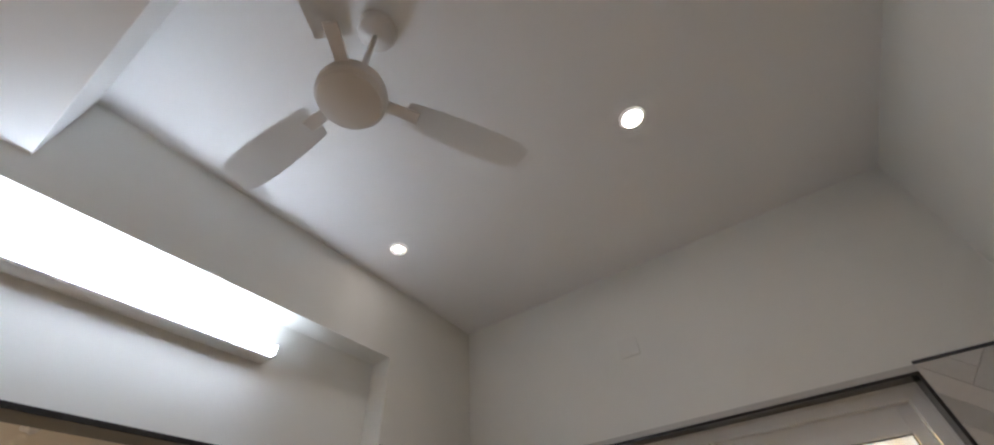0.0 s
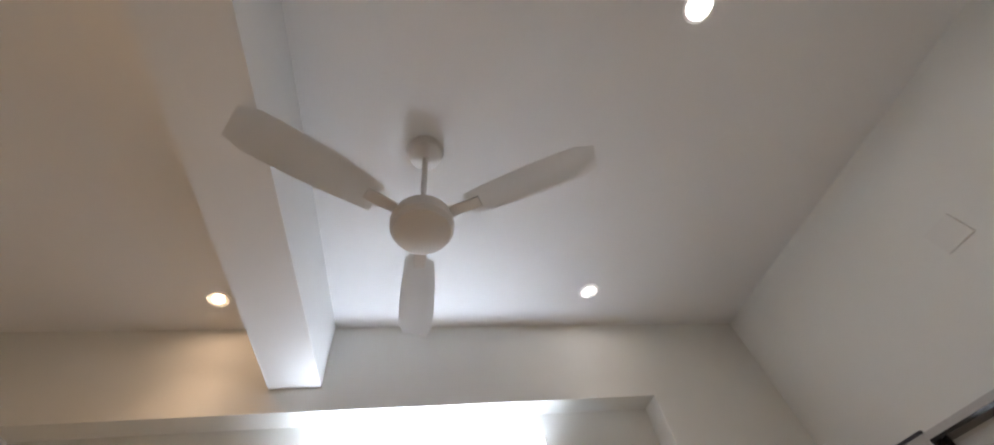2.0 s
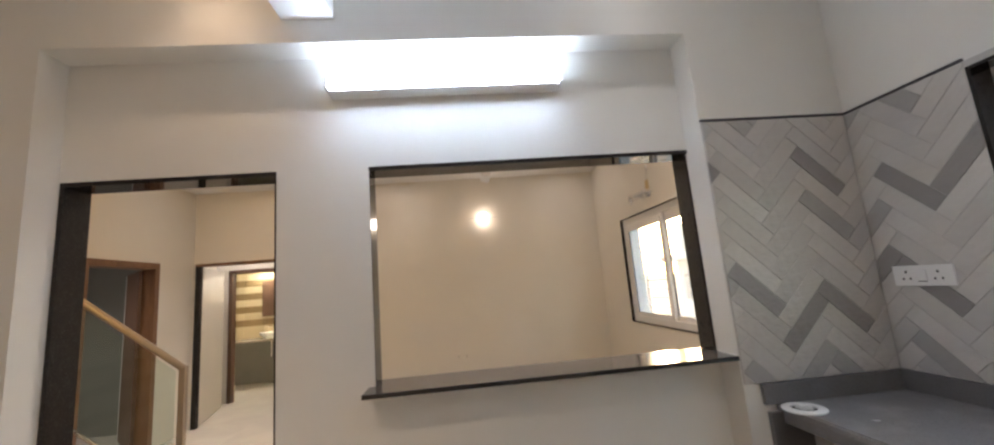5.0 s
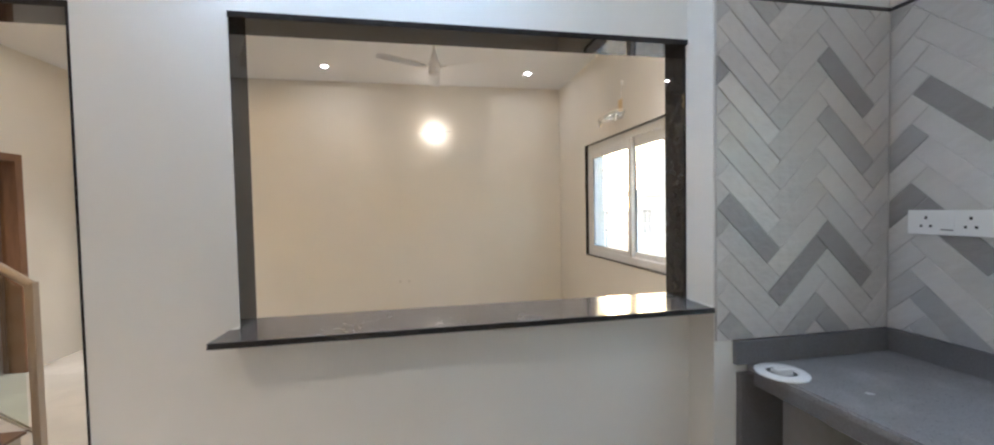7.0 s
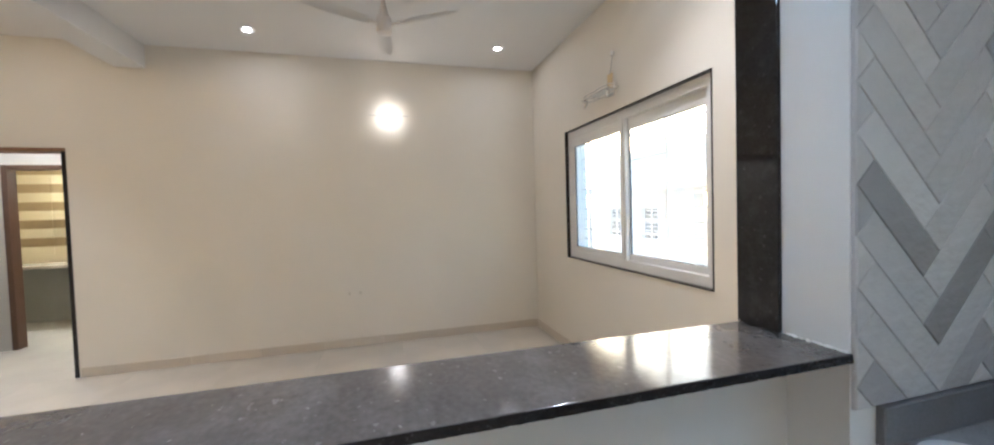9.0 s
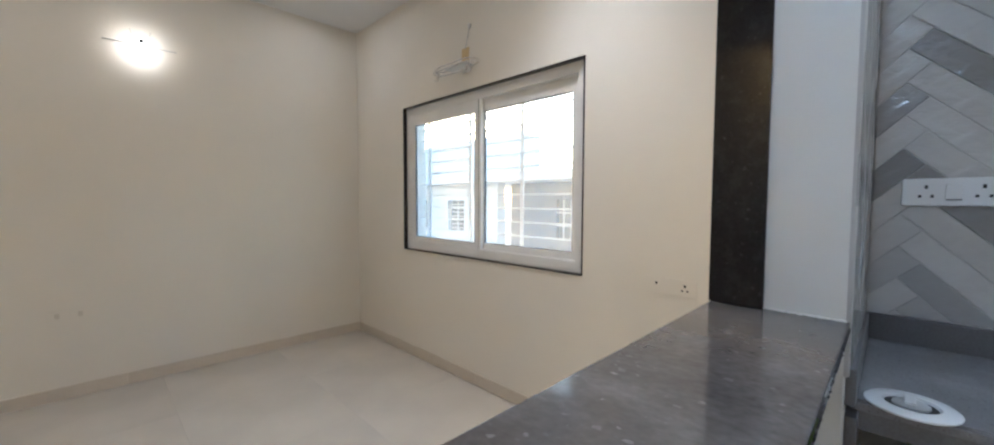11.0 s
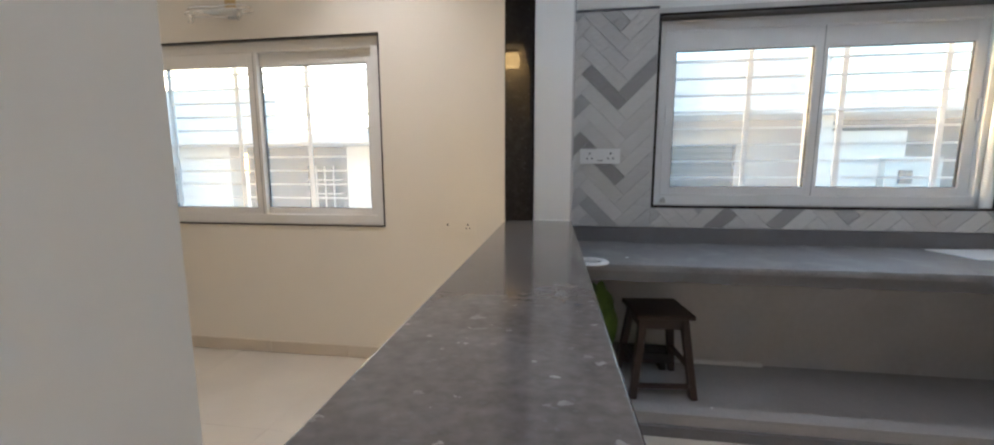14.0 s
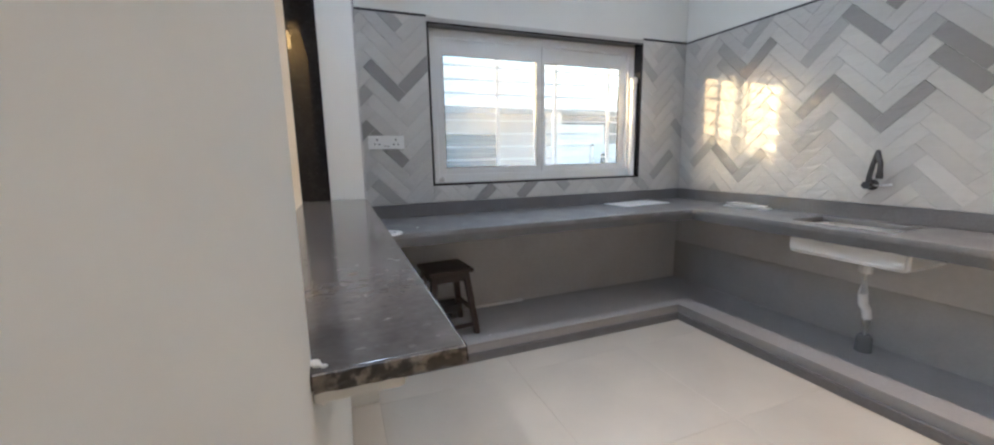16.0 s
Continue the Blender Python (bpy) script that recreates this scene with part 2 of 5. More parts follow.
GLASS = pane_glass("window_glass", dusty=0.13)
RGLASS = pane_glass("rail_glass", (0.90, 0.95, 0.92))
TUBE = glow("tube_light", COOL, TUBE_STRENGTH)
BTUBE = glow("bath_tube_light", (1.0, 0.88, 0.62), 16.0)
AMBERGLOW = glow("amber_panel", (1.0, 0.60, 0.20), 1.5)
GLOBE = glow("lamp_globe", (1.0, 0.83, 0.64), 0.85)


# ---- mesh helpers ----
def add_box(bm, x0, x1, y0, y1, z0, z1):
    xs, ys, zs = sorted((x0, x1)), sorted((y0, y1)), sorted((z0, z1))
    v = [bm.verts.new((xs[i & 1], ys[(i >> 1) & 1], zs[(i >> 2) & 1])) for i in range(8)]
    for f in ((0, 2, 3, 1), (4, 5, 7, 6), (0, 1, 5, 4), (2, 6, 7, 3), (0, 4, 6, 2), (1, 3, 7, 5)):
        bm.faces.new([v[i] for i in f])
    return v


def box_bm(x0, x1, y0, y1, z0, z1, bevel=0.0, seg=2):
    bm = bmesh.new()
    add_box(bm, x0, x1, y0, y1, z0, z1)
    if bevel:
        bmesh.ops.bevel(bm, geom=bm.edges[:], offset=bevel, segments=seg, affect="EDGES", profile=0.5)
    return bm


def lathe_bm(profile, seg=32, axis="z", at=(0, 0, 0)):
    """A turned body from (radius, height) pairs, closed at ends where the radius is 0."""
    bm = bmesh.new()
    rings = []
    for r, h in profile:
        if r < 1e-6:
            rings.append([bm.verts.new((0, 0, h))])
        else:
            rings.append([bm.verts.new((r * math.cos(2 * math.pi * i / seg), r * math.sin(2 * math.pi * i / seg), h)) for i in range(seg)])
    for a, b in zip(rings, rings[1:]):
        for i in range(seg):
            j = (i + 1) % seg
            if len(a) == 1 and len(b) == 1:
                continue
            if len(a) == 1:
                bm.faces.new((a[0], b[i], b[j]))
            elif len(b) == 1:
                bm.faces.new((a[i], a[j], b[0]))
            else:
                bm.faces.new((a[i], a[j], b[j], b[i]))
    m = {"z": Matrix(), "y": Matrix.Rotation(radians(-90), 4, "X"), "x": Matrix.Rotation(radians(90), 4, "Y")}[axis]
    bmesh.ops.transform(bm, matrix=Matrix.Translation(at) @ m, verts=bm.verts)
    bmesh.ops.recalc_face_normals(bm, faces=bm.faces)
    return bm


def sweep_bm(points, radius, seg=10, squash=1.0):
    """A round bar along a line of points."""
    bm = bmesh.new()
    pts = [Vector(p) for p in points]
    rings = []
    for i, p in enumerate(pts):
        d = (pts[min(i + 1, len(pts) - 1)] - pts[max(i - 1, 0)]).normalized()
        side = d.cross(Vector((0, 0, 1)))
        side = side.normalized() if side.length > 0.01 else Vector((1, 0, 0))
        up = side.cross(d).normalized()
        rings.append([bm.verts.new(p + side * radius * math.cos(a) + up * radius * squash * math.sin(a)) for a in (2 * math.pi * k / seg for k in range(seg))])
    for a, b in zip(rings, rings[1:]):
        for i in range(seg):
            bm.faces.new((a[i], a[(i + 1) % seg], b[(i + 1) % seg], b[i]))
    bm.faces.new(rings[0])
    bm.faces.new(rings[-1][::-1])
    bmesh.ops.recalc_face_normals(bm, faces=bm.faces)
    return bm


def mesh_of(name, bm, material, smooth=False):
    me = bpy.data.meshes.new(name)
    bm.to_mesh(me)
    bm.free()
    me.materials.append(material)
    if smooth:
        me.polygons.foreach_set("use_smooth", [True] * len(me.polygons))
        me.set_sharp_from_angle(angle=radians(40))
    return me


def part(name, bm, material, parent, label="", smooth=False):
    ob = new(name, mesh_of(name, bm, material, smooth))
    ob.parent = parent
    if label:
        ob["label"] = label
    return ob


def solid(name, bm, material, label, category, group="", kind="", smooth=False):
    return tagged(new(name, mesh_of(name, bm, material, smooth)), label, category, group, kind)


def thing(name, at, label, category, group="", kind=""):
    ob = new(name)
    ob.location = at
    return tagged(ob, label, category, group, kind)


def pierced_bm(axis, p0, p1, u0, u1, z0, z1, holes):
    """A wall between p0 and p1 on its axis, with rectangular holes (u0, u1, z0, z1) through it."""
    us = sorted({u0, u1, *[h[0] for h in holes], *[h[1] for h in holes]})
    zs = sorted({z0, z1, *[h[2] for h in holes], *[h[3] for h in holes]})
    us, zs = [u for u in us if u0 <= u <= u1], [z for z in zs if z0 <= z <= z1]
    bm = bmesh.new()
    cache = {}

    def vert(p, u, z):
        key = (p, u, z)
        if key not in cache:
            cache[key] = bm.verts.new((p, u, z) if axis == "x" else (u, p, z))
        return cache[key]

    def full(i, j):
        if not (0 <= i < len(us) - 1 and 0 <= j < len(zs) - 1):
            return False
        u, z = (us[i] + us[i + 1]) / 2, (zs[j] + zs[j + 1]) / 2
        return not any(h[0] < u < h[1] and h[2] < z < h[3] for h in holes)

    for i in range(len(us) - 1):
        for j in range(len(zs) - 1):
            if not full(i, j):
                continue
            a, b, c, d = us[i], us[i + 1], zs[j], zs[j + 1]
            for p in (p0, p1):
                bm.faces.new([vert(p, *q) for q in ((a, c), (b, c), (b, d), (a, d))])
            for (di, dj), q, r in (((-1, 0), (a, c), (a, d)), ((1, 0), (b, c), (b, d)), ((0, -1), (a, c), (b, c)), ((0, 1), (a, d), (b, d))):
                if not full(i + di, j + dj):
                    bm.faces.new((vert(p0, *q), vert(p0, *r), vert(p1, *r), vert(p1, *q)))
    bmesh.ops.recalc_face_normals(bm, faces=bm.faces)
    return bm


def join_bm(*bms):
    out = bms[0]
    for b in bms[1:]:
        me = bpy.data.meshes.new("tmp")
        b.to_mesh(me)
        b.free()
        out.from_mesh(me)
        bpy.data.meshes.remove(me)
    return out


# ---- structure ----
S = "structure"
wall_divider = solid("wall_divider", pierced_bm("y", 0.0, T, XL, XW + 0.25, 0.0, ZC, [(DX0, DX1, 0.0, ZL), (X0, X1, ZS - 0.03, ZL)]), PAINT,
                     "off-white painted wall with a doorway and a wide serving opening", "wall", kind=S)
pier_right = solid("wall_pier", box_bm(X1, XW, -D, 0.0, 0.0, ZC), PAINT, "off-white painted pier, tiled on its kitchen side", "wall", kind=S)
pier_left = solid("wall_pier", box_bm(XL, DX0 - 0.005, -D, 0.0, 0.0, ZC), PAINT, "off-white painted pier beside the doorway", "wall", kind=S)
solid("beam", box_bm(DX0 - 0.005, X1, -D, 0.0, 2.705, ZC), PAINT, "off-white painted beam over the tube-lit recess", "beam", kind=S)
solid("beam", box_bm(-0.352, -0.108, YS, -D, 2.825, ZC), CEIL, "white painted ceiling beam between kitchen and hall", "beam", kind=S)
wall_window = solid("wall_east", pierced_bm("x", XW, XW + 0.23, YS - 0.2, YD + 1.6, 0.0, ZC, [KW, DW]), PAINT, "off-white painted outer wall with two windows", "wall", kind=S)
solid("wall_lining", pierced_bm("x", XW - 0.004, XW, T, YD, 0.0, ZD, [DW]), CREAM, "cream painted plaster of the dining room's window wall", "wall", kind=S)
solid("wall_lining", pierced_bm("y", T, T + 0.004, XL, XW - 0.004, 0.0, ZD, [(DX0, DX1, 0.0, ZL), (X0, X1, ZS - 0.03, ZL)]), CREAM, "cream painted plaster on the dining side of the wall", "wall", kind=S)
wall_south = solid("wall_south", box_bm(XL - 0.2, XW, YS - 0.2, YS, 0.0, ZC), PAINT, "off-white painted kitchen wall behind the sink", "wall", kind=S)
solid("wall_hall", box_bm(XL - 0.2, XL, YS, T, 0.0, ZC), HALL, "beige painted hall wall", "wall", kind=S)
solid("wall_north", pierced_bm("y", YD, YD + 0.15, XL, XW, 0.0, ZC, [(-3.138, -2.06, 0.0, 2.09)]), CREAM, "cream painted far wall of the dining room with a doorway", "wall", kind=S)
solid("wall_west", pierced_bm("x", XL - 0.15, XL, T, YD + 0.15, 0.0, ZC, [(2.15, 3.13, 0.0, 2.07)]), CREAM, "cream painted stair hall wall with a timber doorway", "wall", kind=S)
solid("ceiling", box_bm(XL - 0.2, XW + 0.23, YS - 0.2, 0.0, ZC, ZC + 0.15), CEIL, "white painted kitchen and hall ceiling", "ceiling", kind=S)
solid("ceiling", box_bm(XL - 0.15, XW - 0.004, T + 0.004, YD, ZD, ZC - 0.002), CEIL, "white painted dining room ceiling", "ceiling", kind=S)
solid("ceiling", box_bm(XL - 0.2, XW + 0.23, 0.0, 6.5, ZC, ZC + 0.15), CEIL, "white slab over the dining room", "ceiling", kind=S)
solid("beam", box_bm(-1.66, -1.42, T + 0.004, YD, 2.84, ZD), CEIL, "white painted ceiling beam in the dining room", "beam", kind=S)
floor = solid("floor", box_bm(-6.0, XW + 0.23, YS - 0.2, 8.0, -0.2, -0.004), GROUT, "cream floor laid with large polished tiles", "floor", kind=S)

# stone linings of the two openings
fr = thing("door_1", (0, 0, 0), "black granite lining of the doorway", "door frame", kind=S)
part("jamb", box_bm(DX0 - 0.001, DX0 + 0.02, -0.003, T + 0.006, 0, ZL - 0.02, 0.002), BLACK, fr)
part("jamb", box_bm(DX1 - 0.006, DX1 + 0.001, -0.003, T + 0.006, 0, ZL - 0.02, 0.001), BLACK, fr)
part("head", box_bm(DX0 - 0.001, DX1 + 0.001, -0.003, T + 0.006, ZL - 0.02, ZL + 0.001, 0.002), BLACK, fr)
fr = thing("window_3", (0, 0, 0), "black granite lining of the serving opening", "hatch frame", kind=S)
part("jamb", box_bm(X0, X0 + 0.0016, 0.006, T + 0.006, ZS, ZL - 0.02), BLACK, fr)
part("jamb", box_bm(X1 - 0.012, X1, 0.012, T + 0.006, ZS, ZL - 0.02, 0.002), BLACK, fr)
part("head", box_bm(X0, X1, -0.003, T + 0.006, ZL - 0.02, ZL + 0.001, 0.002), BLACK, fr)


def rough_strip(name, x0, x1, y0, y1, z0, z1, amp, seed):
    """An upright strip with an uneven edge."""
    bm = bmesh.new()
    n = 60
    rings = []
    for i in range(n + 1):
        z = z0 + (z1 - z0) * i / n
        d = amp * noise.noise(Vector((seed, 3.1, z * 9.0))) + amp * 0.6 * noise.noise(Vector((seed, 1.7, z * 31.0)))
        rings.append([bm.verts.new(p) for p in ((x0, y0, z), (x1 + d, y0, z), (x1 + d, y1 + d, z), (x0, y1, z))])
    for p, q in zip(rings, rings[1:]):
        for i in range(4):
            bm.faces.new((p[i], p[(i + 1) % 4], q[(i + 1) % 4], q[i]))
    bm.faces.new(rings[0])
    bm.faces.new(rings[-1])
    bmesh.ops.recalc_face_normals(bm, faces=bm.faces)
    solid(name, bm, BLACK, "ragged black stone edge overlapping the white wall", "edge", kind=S)


rough_strip("granite_burr", X1 + 0.0003, X1 + 0.008, -0.0010, 0.0005, ZS + 0.001, ZL - 0.021, 0.003, 5.2)


def raw_edge(parent):
    """The broken, unpolished end of the slab, and the chipped underside of its front edge."""
    for name, a, b, out, seed in (("broken_end", (-0.0255, -0.148), (-0.0255, -0.002), (-1, 0), 2.0), ("chipped_edge", (-0.024, -0.1495), (X1 - 0.002, -0.1495), (0, -1), 7.0)):
        length = math.hypot(b[0] - a[0], b[1] - a[1])
        n = int(length / 0.006)
        bm = bmesh.new()
        rows = []
        for i in range(n + 1):
            u = i / n
            x, y = a[0] + (b[0] - a[0]) * u, a[1] + (b[1] - a[1]) * u
            row = []
            for k, z in enumerate((ZS - 0.0015, ZS - 0.006, ZS - 0.011, ZS - 0.016, ZS - 0.0195)):
                amp = 0.0035 if name == "broken_end" else (0.0, 0.0004, 0.0009, 0.0022, 0.0022)[k]
                d = amp * (0.6 + noise.noise(Vector((seed, u * length * 70, k * 1.7))))
                row.append(bm.verts.new((x + out[0] * d, y + out[1] * d, z)))
            row.append(bm.verts.new((x - out[0] * 0.004, y - out[1] * 0.004, ZS - 0.0196)))
            row.append(bm.verts.new((x - out[0] * 0.004, y - out[1] * 0.004, ZS - 0.0012)))
            rows.append(row)
        for p, q in zip(rows, rows[1:]):
            for i in range(7):
                bm.faces.new((p[i], p[(i + 1) % 7], q[(i + 1) % 7], q[i]))
        bm.faces.new(rows[0])
        bm.faces.new(rows[-1])
        bmesh.ops.recalc_face_normals(bm, faces=bm.faces)
        part(name, bm, RAW if name == "broken_end" else BLACK, parent, "rough unpolished granite end" if name == "broken_end" else "dark chipped front edge")


def ledge():
    # the wall is filled up to the slab
    solid("ledge_bed", box_bm(X0 + 0.001, X1 - 0.001, 0.002, T - 0.002, ZS - 0.031, ZS - 0.0195), PAINT, "thin white mortar bed under the granite ledge", "mortar", kind=S)
    bm = box_bm(-0.025, X1, -0.149, T + 0.003, ZS - 0.019, ZS, 0.003, 3)
    led = thing("serving_ledge", (0, 0, 0), "dusty polished dark granite ledge slab in the serving opening", "ledge")
    part("slab", bm, LEDGE, led)
    raw_edge(led)
    solid("plaster_lip", box_bm(-0.022, 0.01, -0.085, -0.001, ZS - 0.034, ZS - 0.0195, 0.003), PAINT, "rough white plaster lip under the granite ledge", "plaster")
    bm = bmesh.new()
    rnd = random.Random(3)
    for i in range(26):
        x = rnd.uniform(0.0, 0.03) if i < 8 else rnd.uniform(0.0, X1)
        s = rnd.uniform(0.003, 0.01)
        v = bmesh.ops.create_icosphere(bm, subdivisions=1, radius=s)["verts"]
        bmesh.ops.transform(bm, matrix=Matrix.Translation((x, rnd.uniform(-0.012, -0.002), ZS - 0.036)) @ Matrix.Diagonal((2.2, 0.8, 0.8, 1)), verts=v)
    for x, y, q in ((-0.012, -0.006, 0.004), (-0.006, -0.003, 0.005), (-0.016, -0.012, 0.003)):
        v = bmesh.ops.create_icosphere(bm, subdivisions=2, radius=q)["verts"]
        bmesh.ops.transform(bm, matrix=Matrix.Translation((x, y, ZS + 0.001)) @ Matrix.Diagonal((1, 1.2, 0.6, 1)), verts=v)
    for i in range(40):
        x = X1 + 0.002 - abs(rnd.gauss(0, 0.004)) if i < 12 else rnd.uniform(X1 - 0.01, X1 + 0.0)
        y = rnd.uniform(-0.14, 0.0)
        v = bmesh.ops.create_icosphere(bm, subdivisions=1, radius=rnd.uniform(0.0015, 0.0045))["verts"]
        bmesh.ops.transform(bm, matrix=Matrix.Translation((x, y, ZS + 0.001)) @ Matrix.Diagonal((1.0, 1.6, 0.7, 1)), verts=v)
    tagged(new("plaster_lumps", mesh_of("plaster_lumps", bm, PAINT)), "crumbs of white plaster along the granite ledge", "plaster", kind="stuff")


ledge()


# ---- windows ----
def ring_bm(x0, x1, y0, y1, z0, z1, w, bevel=0.004, wb=None, wt=None):
    """A rectangular frame in the y-z plane, of face width w, from x0 to x1."""
    wb = w if wb is None else wb
    wt = w if wt is None else wt
    bm = box_bm(x0, x1, y0, y0 + w, z0, z1, bevel)
    bm = join_bm(bm, box_bm(x0, x1, y1 - w, y1, z0, z1, bevel))
    bm = join_bm(bm, box_bm(x0 + 0.0006, x1 - 0.0006, y0 + w - 0.004, y1 - w + 0.004, z0, z0 + wb, bevel))
    return join_bm(bm, box_bm(x0 + 0.0006, x1 - 0.0006, y0 + w - 0.004, y1 - w + 0.004, z1 - wt, z1, bevel))


def window(name, box, xf, label, lining, bars, low, pitch, top):
    """A two-sash sliding window whose frame's inner face is at xf."""
    y0, y1, z0, z1 = box
    w = thing(name, (XW, 0, 0), label, "window", kind=S)
    w.location = (0, 0, 0)
    lin = lining
    bm = box_bm(XW - 0.008, xf + 0.003, y0, y0 + lin, z0, z1)
    bm = join_bm(bm, box_bm(XW - 0.008, xf + 0.003, y1 - lin, y1, z0, z1))
    bm = join_bm(bm, box_bm(XW - 0.008, xf + 0.003, y0 + lin, y1 - lin, z1 - lin, z1))
    bm = join_bm(bm, box_bm(XW - 0.012, xf + 0.003, y0 + lin, y1 - lin, z0, z0 + lin))
    part("sill", box_bm(xf + 0.084, XW + 0.26, y0, y1, z0 - 0.01, z0 + lin), FACADE, w, "white outer sill")
    part("stone_lining", bm, BLACK, w, "thin black granite lining")
    a, b, c, d = y0 + lin, y1 - lin, z0 + lin, z1 - lin
    part("window_frame", ring_bm(xf, xf + 0.085, y0, y1, z0, z1, 0.073), UPVC, w)
    part("track", join_bm(box_bm(xf + 0.024, xf + 0.029, a + 0.05, b - 0.05, c + 0.052, c + 0.068), box_bm(xf + 0.054, xf + 0.059, a + 0.05, b - 0.05, c + 0.052, c + 0.068)), UPVC, w)
    part("frame_step", ring_bm(xf - 0.0035, xf + 0.001, y0 + 0.004, y1 - 0.004, z0 + 0.004, z1 - 0.004, 0.022, 0.001), UPVC, w, "raised outer lip of the frame")
    mid = (y0 + y1) / 2
    for k, (p, q, dx) in enumerate(((mid - 0.035, b - 0.045, 0.004), (a + 0.045, mid + 0.035, 0.036))):
        s = part("sash", ring_bm(xf + dx, xf + dx + 0.026, p, q, c + 0.045, d - 0.045, 0.070, 0.005, 0.062, top), UPVC, w)
        part("gasket", ring_bm(xf + dx + 0.006, xf + dx + 0.02, p + 0.068, q - 0.068, c + 0.105, d - 0.043 - top, 0.006, 0.0), GASKET, s)
        g = part("pane", box_bm(xf + dx + 0.011, xf + dx + 0.015, p + 0.068, q - 0.068, c + 0.105, d - 0.043 - top), GLASS, s, "clear glass pane")
        g.visible_shadow = False
        part("latch", box_bm(xf + dx - 0.012, xf + dx + 0.001, (q - 0.035) if k == 0 else (p + 0.015), (q - 0.02) if k == 0 else (p + 0.03), (z0 + z1) / 2 - 0.06, (z0 + z1) / 2 + 0.06, 0.003), UPVC, s)
    part("meeting_strip", box_bm(xf + 0.029, xf + 0.034, mid - 0.0375, mid - 0.0355, c + 0.06, d - 0.06), GREYP, w, "grey brush strip")
    part("groove", box_bm(xf + 0.0032, xf + 0.0045, mid - 0.012, mid - 0.0095, c + 0.05, d - 0.05), GASKET, w, "thin dark joint")
    gr = thing("window_grill", (0, 0, 0), "white painted steel security grill outside the window", "grill")
    for i in range(int((z1 - low - 0.02) / pitch) + 1):
        z = low + i * pitch
        part("bar", box_bm(XW + 0.185, XW + 0.197, y0 + 0.01, y1 - 0.01, z, z + 0.012), GRILL, gr)
    for y in bars:
        part("upright", box_bm(XW + 0.197, XW + 0.206, y - 0.016, y + 0.016, z0 + 0.02, z1 - 0.02), GRILL, gr)
    return w


kwin = window("window_1", KW, XW + 0.085, "white two-sash sliding window with clear panes over the worktop", 0.014, (-0.72, -1.24, -1.76, -2.29), 1.151, 0.1005, 0.125)
dwin = window("window_2", DW, XW + 0.028, "white two-sash sliding window with clear panes in the dining room", 0.009, (1.11, 1.674, 2.23, 2.78), 1.003, 0.0985, 0.105)


# ---- wall tiles ----
def clip(poly, axis, limit, keep_less):
    out = []
    for i, p in enumerate(poly):
        q = poly[(i + 1) % len(poly)]
        pin = (p[axis] <= limit) == keep_less or p[axis] == limit
        qin = (q[axis] <= limit) == keep_less or q[axis] == limit
        if pin:
            out.append(p)
        if pin != qin:
            f = (limit - p[axis]) / (q[axis] - p[axis])
            out.append((p[0] + f * (q[0] - p[0]), p[1] + f * (q[1] - p[1])))
    return out


def area(poly):
    return abs(sum(p[0] * q[1] - q[0] * p[1] for p, q in zip(poly, poly[1:] + poly[:1]))) / 2


def inset(poly, d):
    """The polygon moved in by d on every side (convex)."""
    if sum(p[0] * q[1] - q[0] * p[1] for p, q in zip(poly, poly[1:] + poly[:1])) < 0:
        poly = poly[::-1]
    n, lines = len(poly), []
    for p, q in zip(poly, poly[1:] + poly[:1]):
        dx, dy = q[0] - p[0], q[1] - p[1]
        ln = math.hypot(dx, dy)
        if ln < 1e-5:
            continue
        nx, ny = -dy / ln, dx / ln
        lines.append((nx, ny, nx * p[0] + ny * p[1] + d))
    out = []
    for (a, b, c), (e, f, g) in zip(lines[-1:] + lines[:-1], lines):
        det = a * f - b * e
        if abs(det) < 1e-6:
            return None
        out.append(((c * f - b * g) / det, (a * g - c * e) / det))
    return out


TL, TW = 0.304, 0.078   # a tile with its joint


def herringbone(u0, u1, z0, z1, dip_u, dip_z):
    """Tiles (convex polygons with a grey) over a rectangle; the middle of a tile that falls to the right is at (dip_u, dip_z)."""
    c = math.sqrt(0.5)
    out = []
    # in the turned frame the stair runs along (1,1), which becomes "up"
    def turn(x, y):
        return ((x - y) * c, (x + y) * c)
    ou, oz = turn(TL + TW / 2, TW - TL / 2)      # middle of a tile that falls to the right
    for j in range(-14, 15):
        for k in range(-60, 61):
            for kind in (0, 1):
                x, y = k * TW + j * TL, k * TW - j * TL
                if kind == 0:
                    r = [(x, y), (x + TL, y), (x + TL, y + TW), (x, y + TW)]
                else:
                    r = [(x + TL, y + TW - TL), (x + TL + TW, y + TW - TL), (x + TL + TW, y + TW), (x + TL, y + TW)]
                poly = [(p[0] - ou + dip_u, p[1] - oz + dip_z) for p in (turn(*q) for q in r)]
                if max(p[0] for p in poly) < u0 or min(p[0] for p in poly) > u1 or max(p[1] for p in poly) < z0 or min(p[1] for p in poly) > z1:
                    continue
                whole = (sum(p[0] for p in poly) / 4, sum(p[1] for p in poly) / 4)
                for ax, lim, less in ((0, u0, False), (0, u1, True), (1, z0, False), (1, z1, True)):
                    poly = clip(poly, ax, lim, less) if len(poly) > 2 else []
                if len(poly) > 2 and area(poly) > 0.0003:
                    out.append((poly, whole, j, k, kind))
    return out


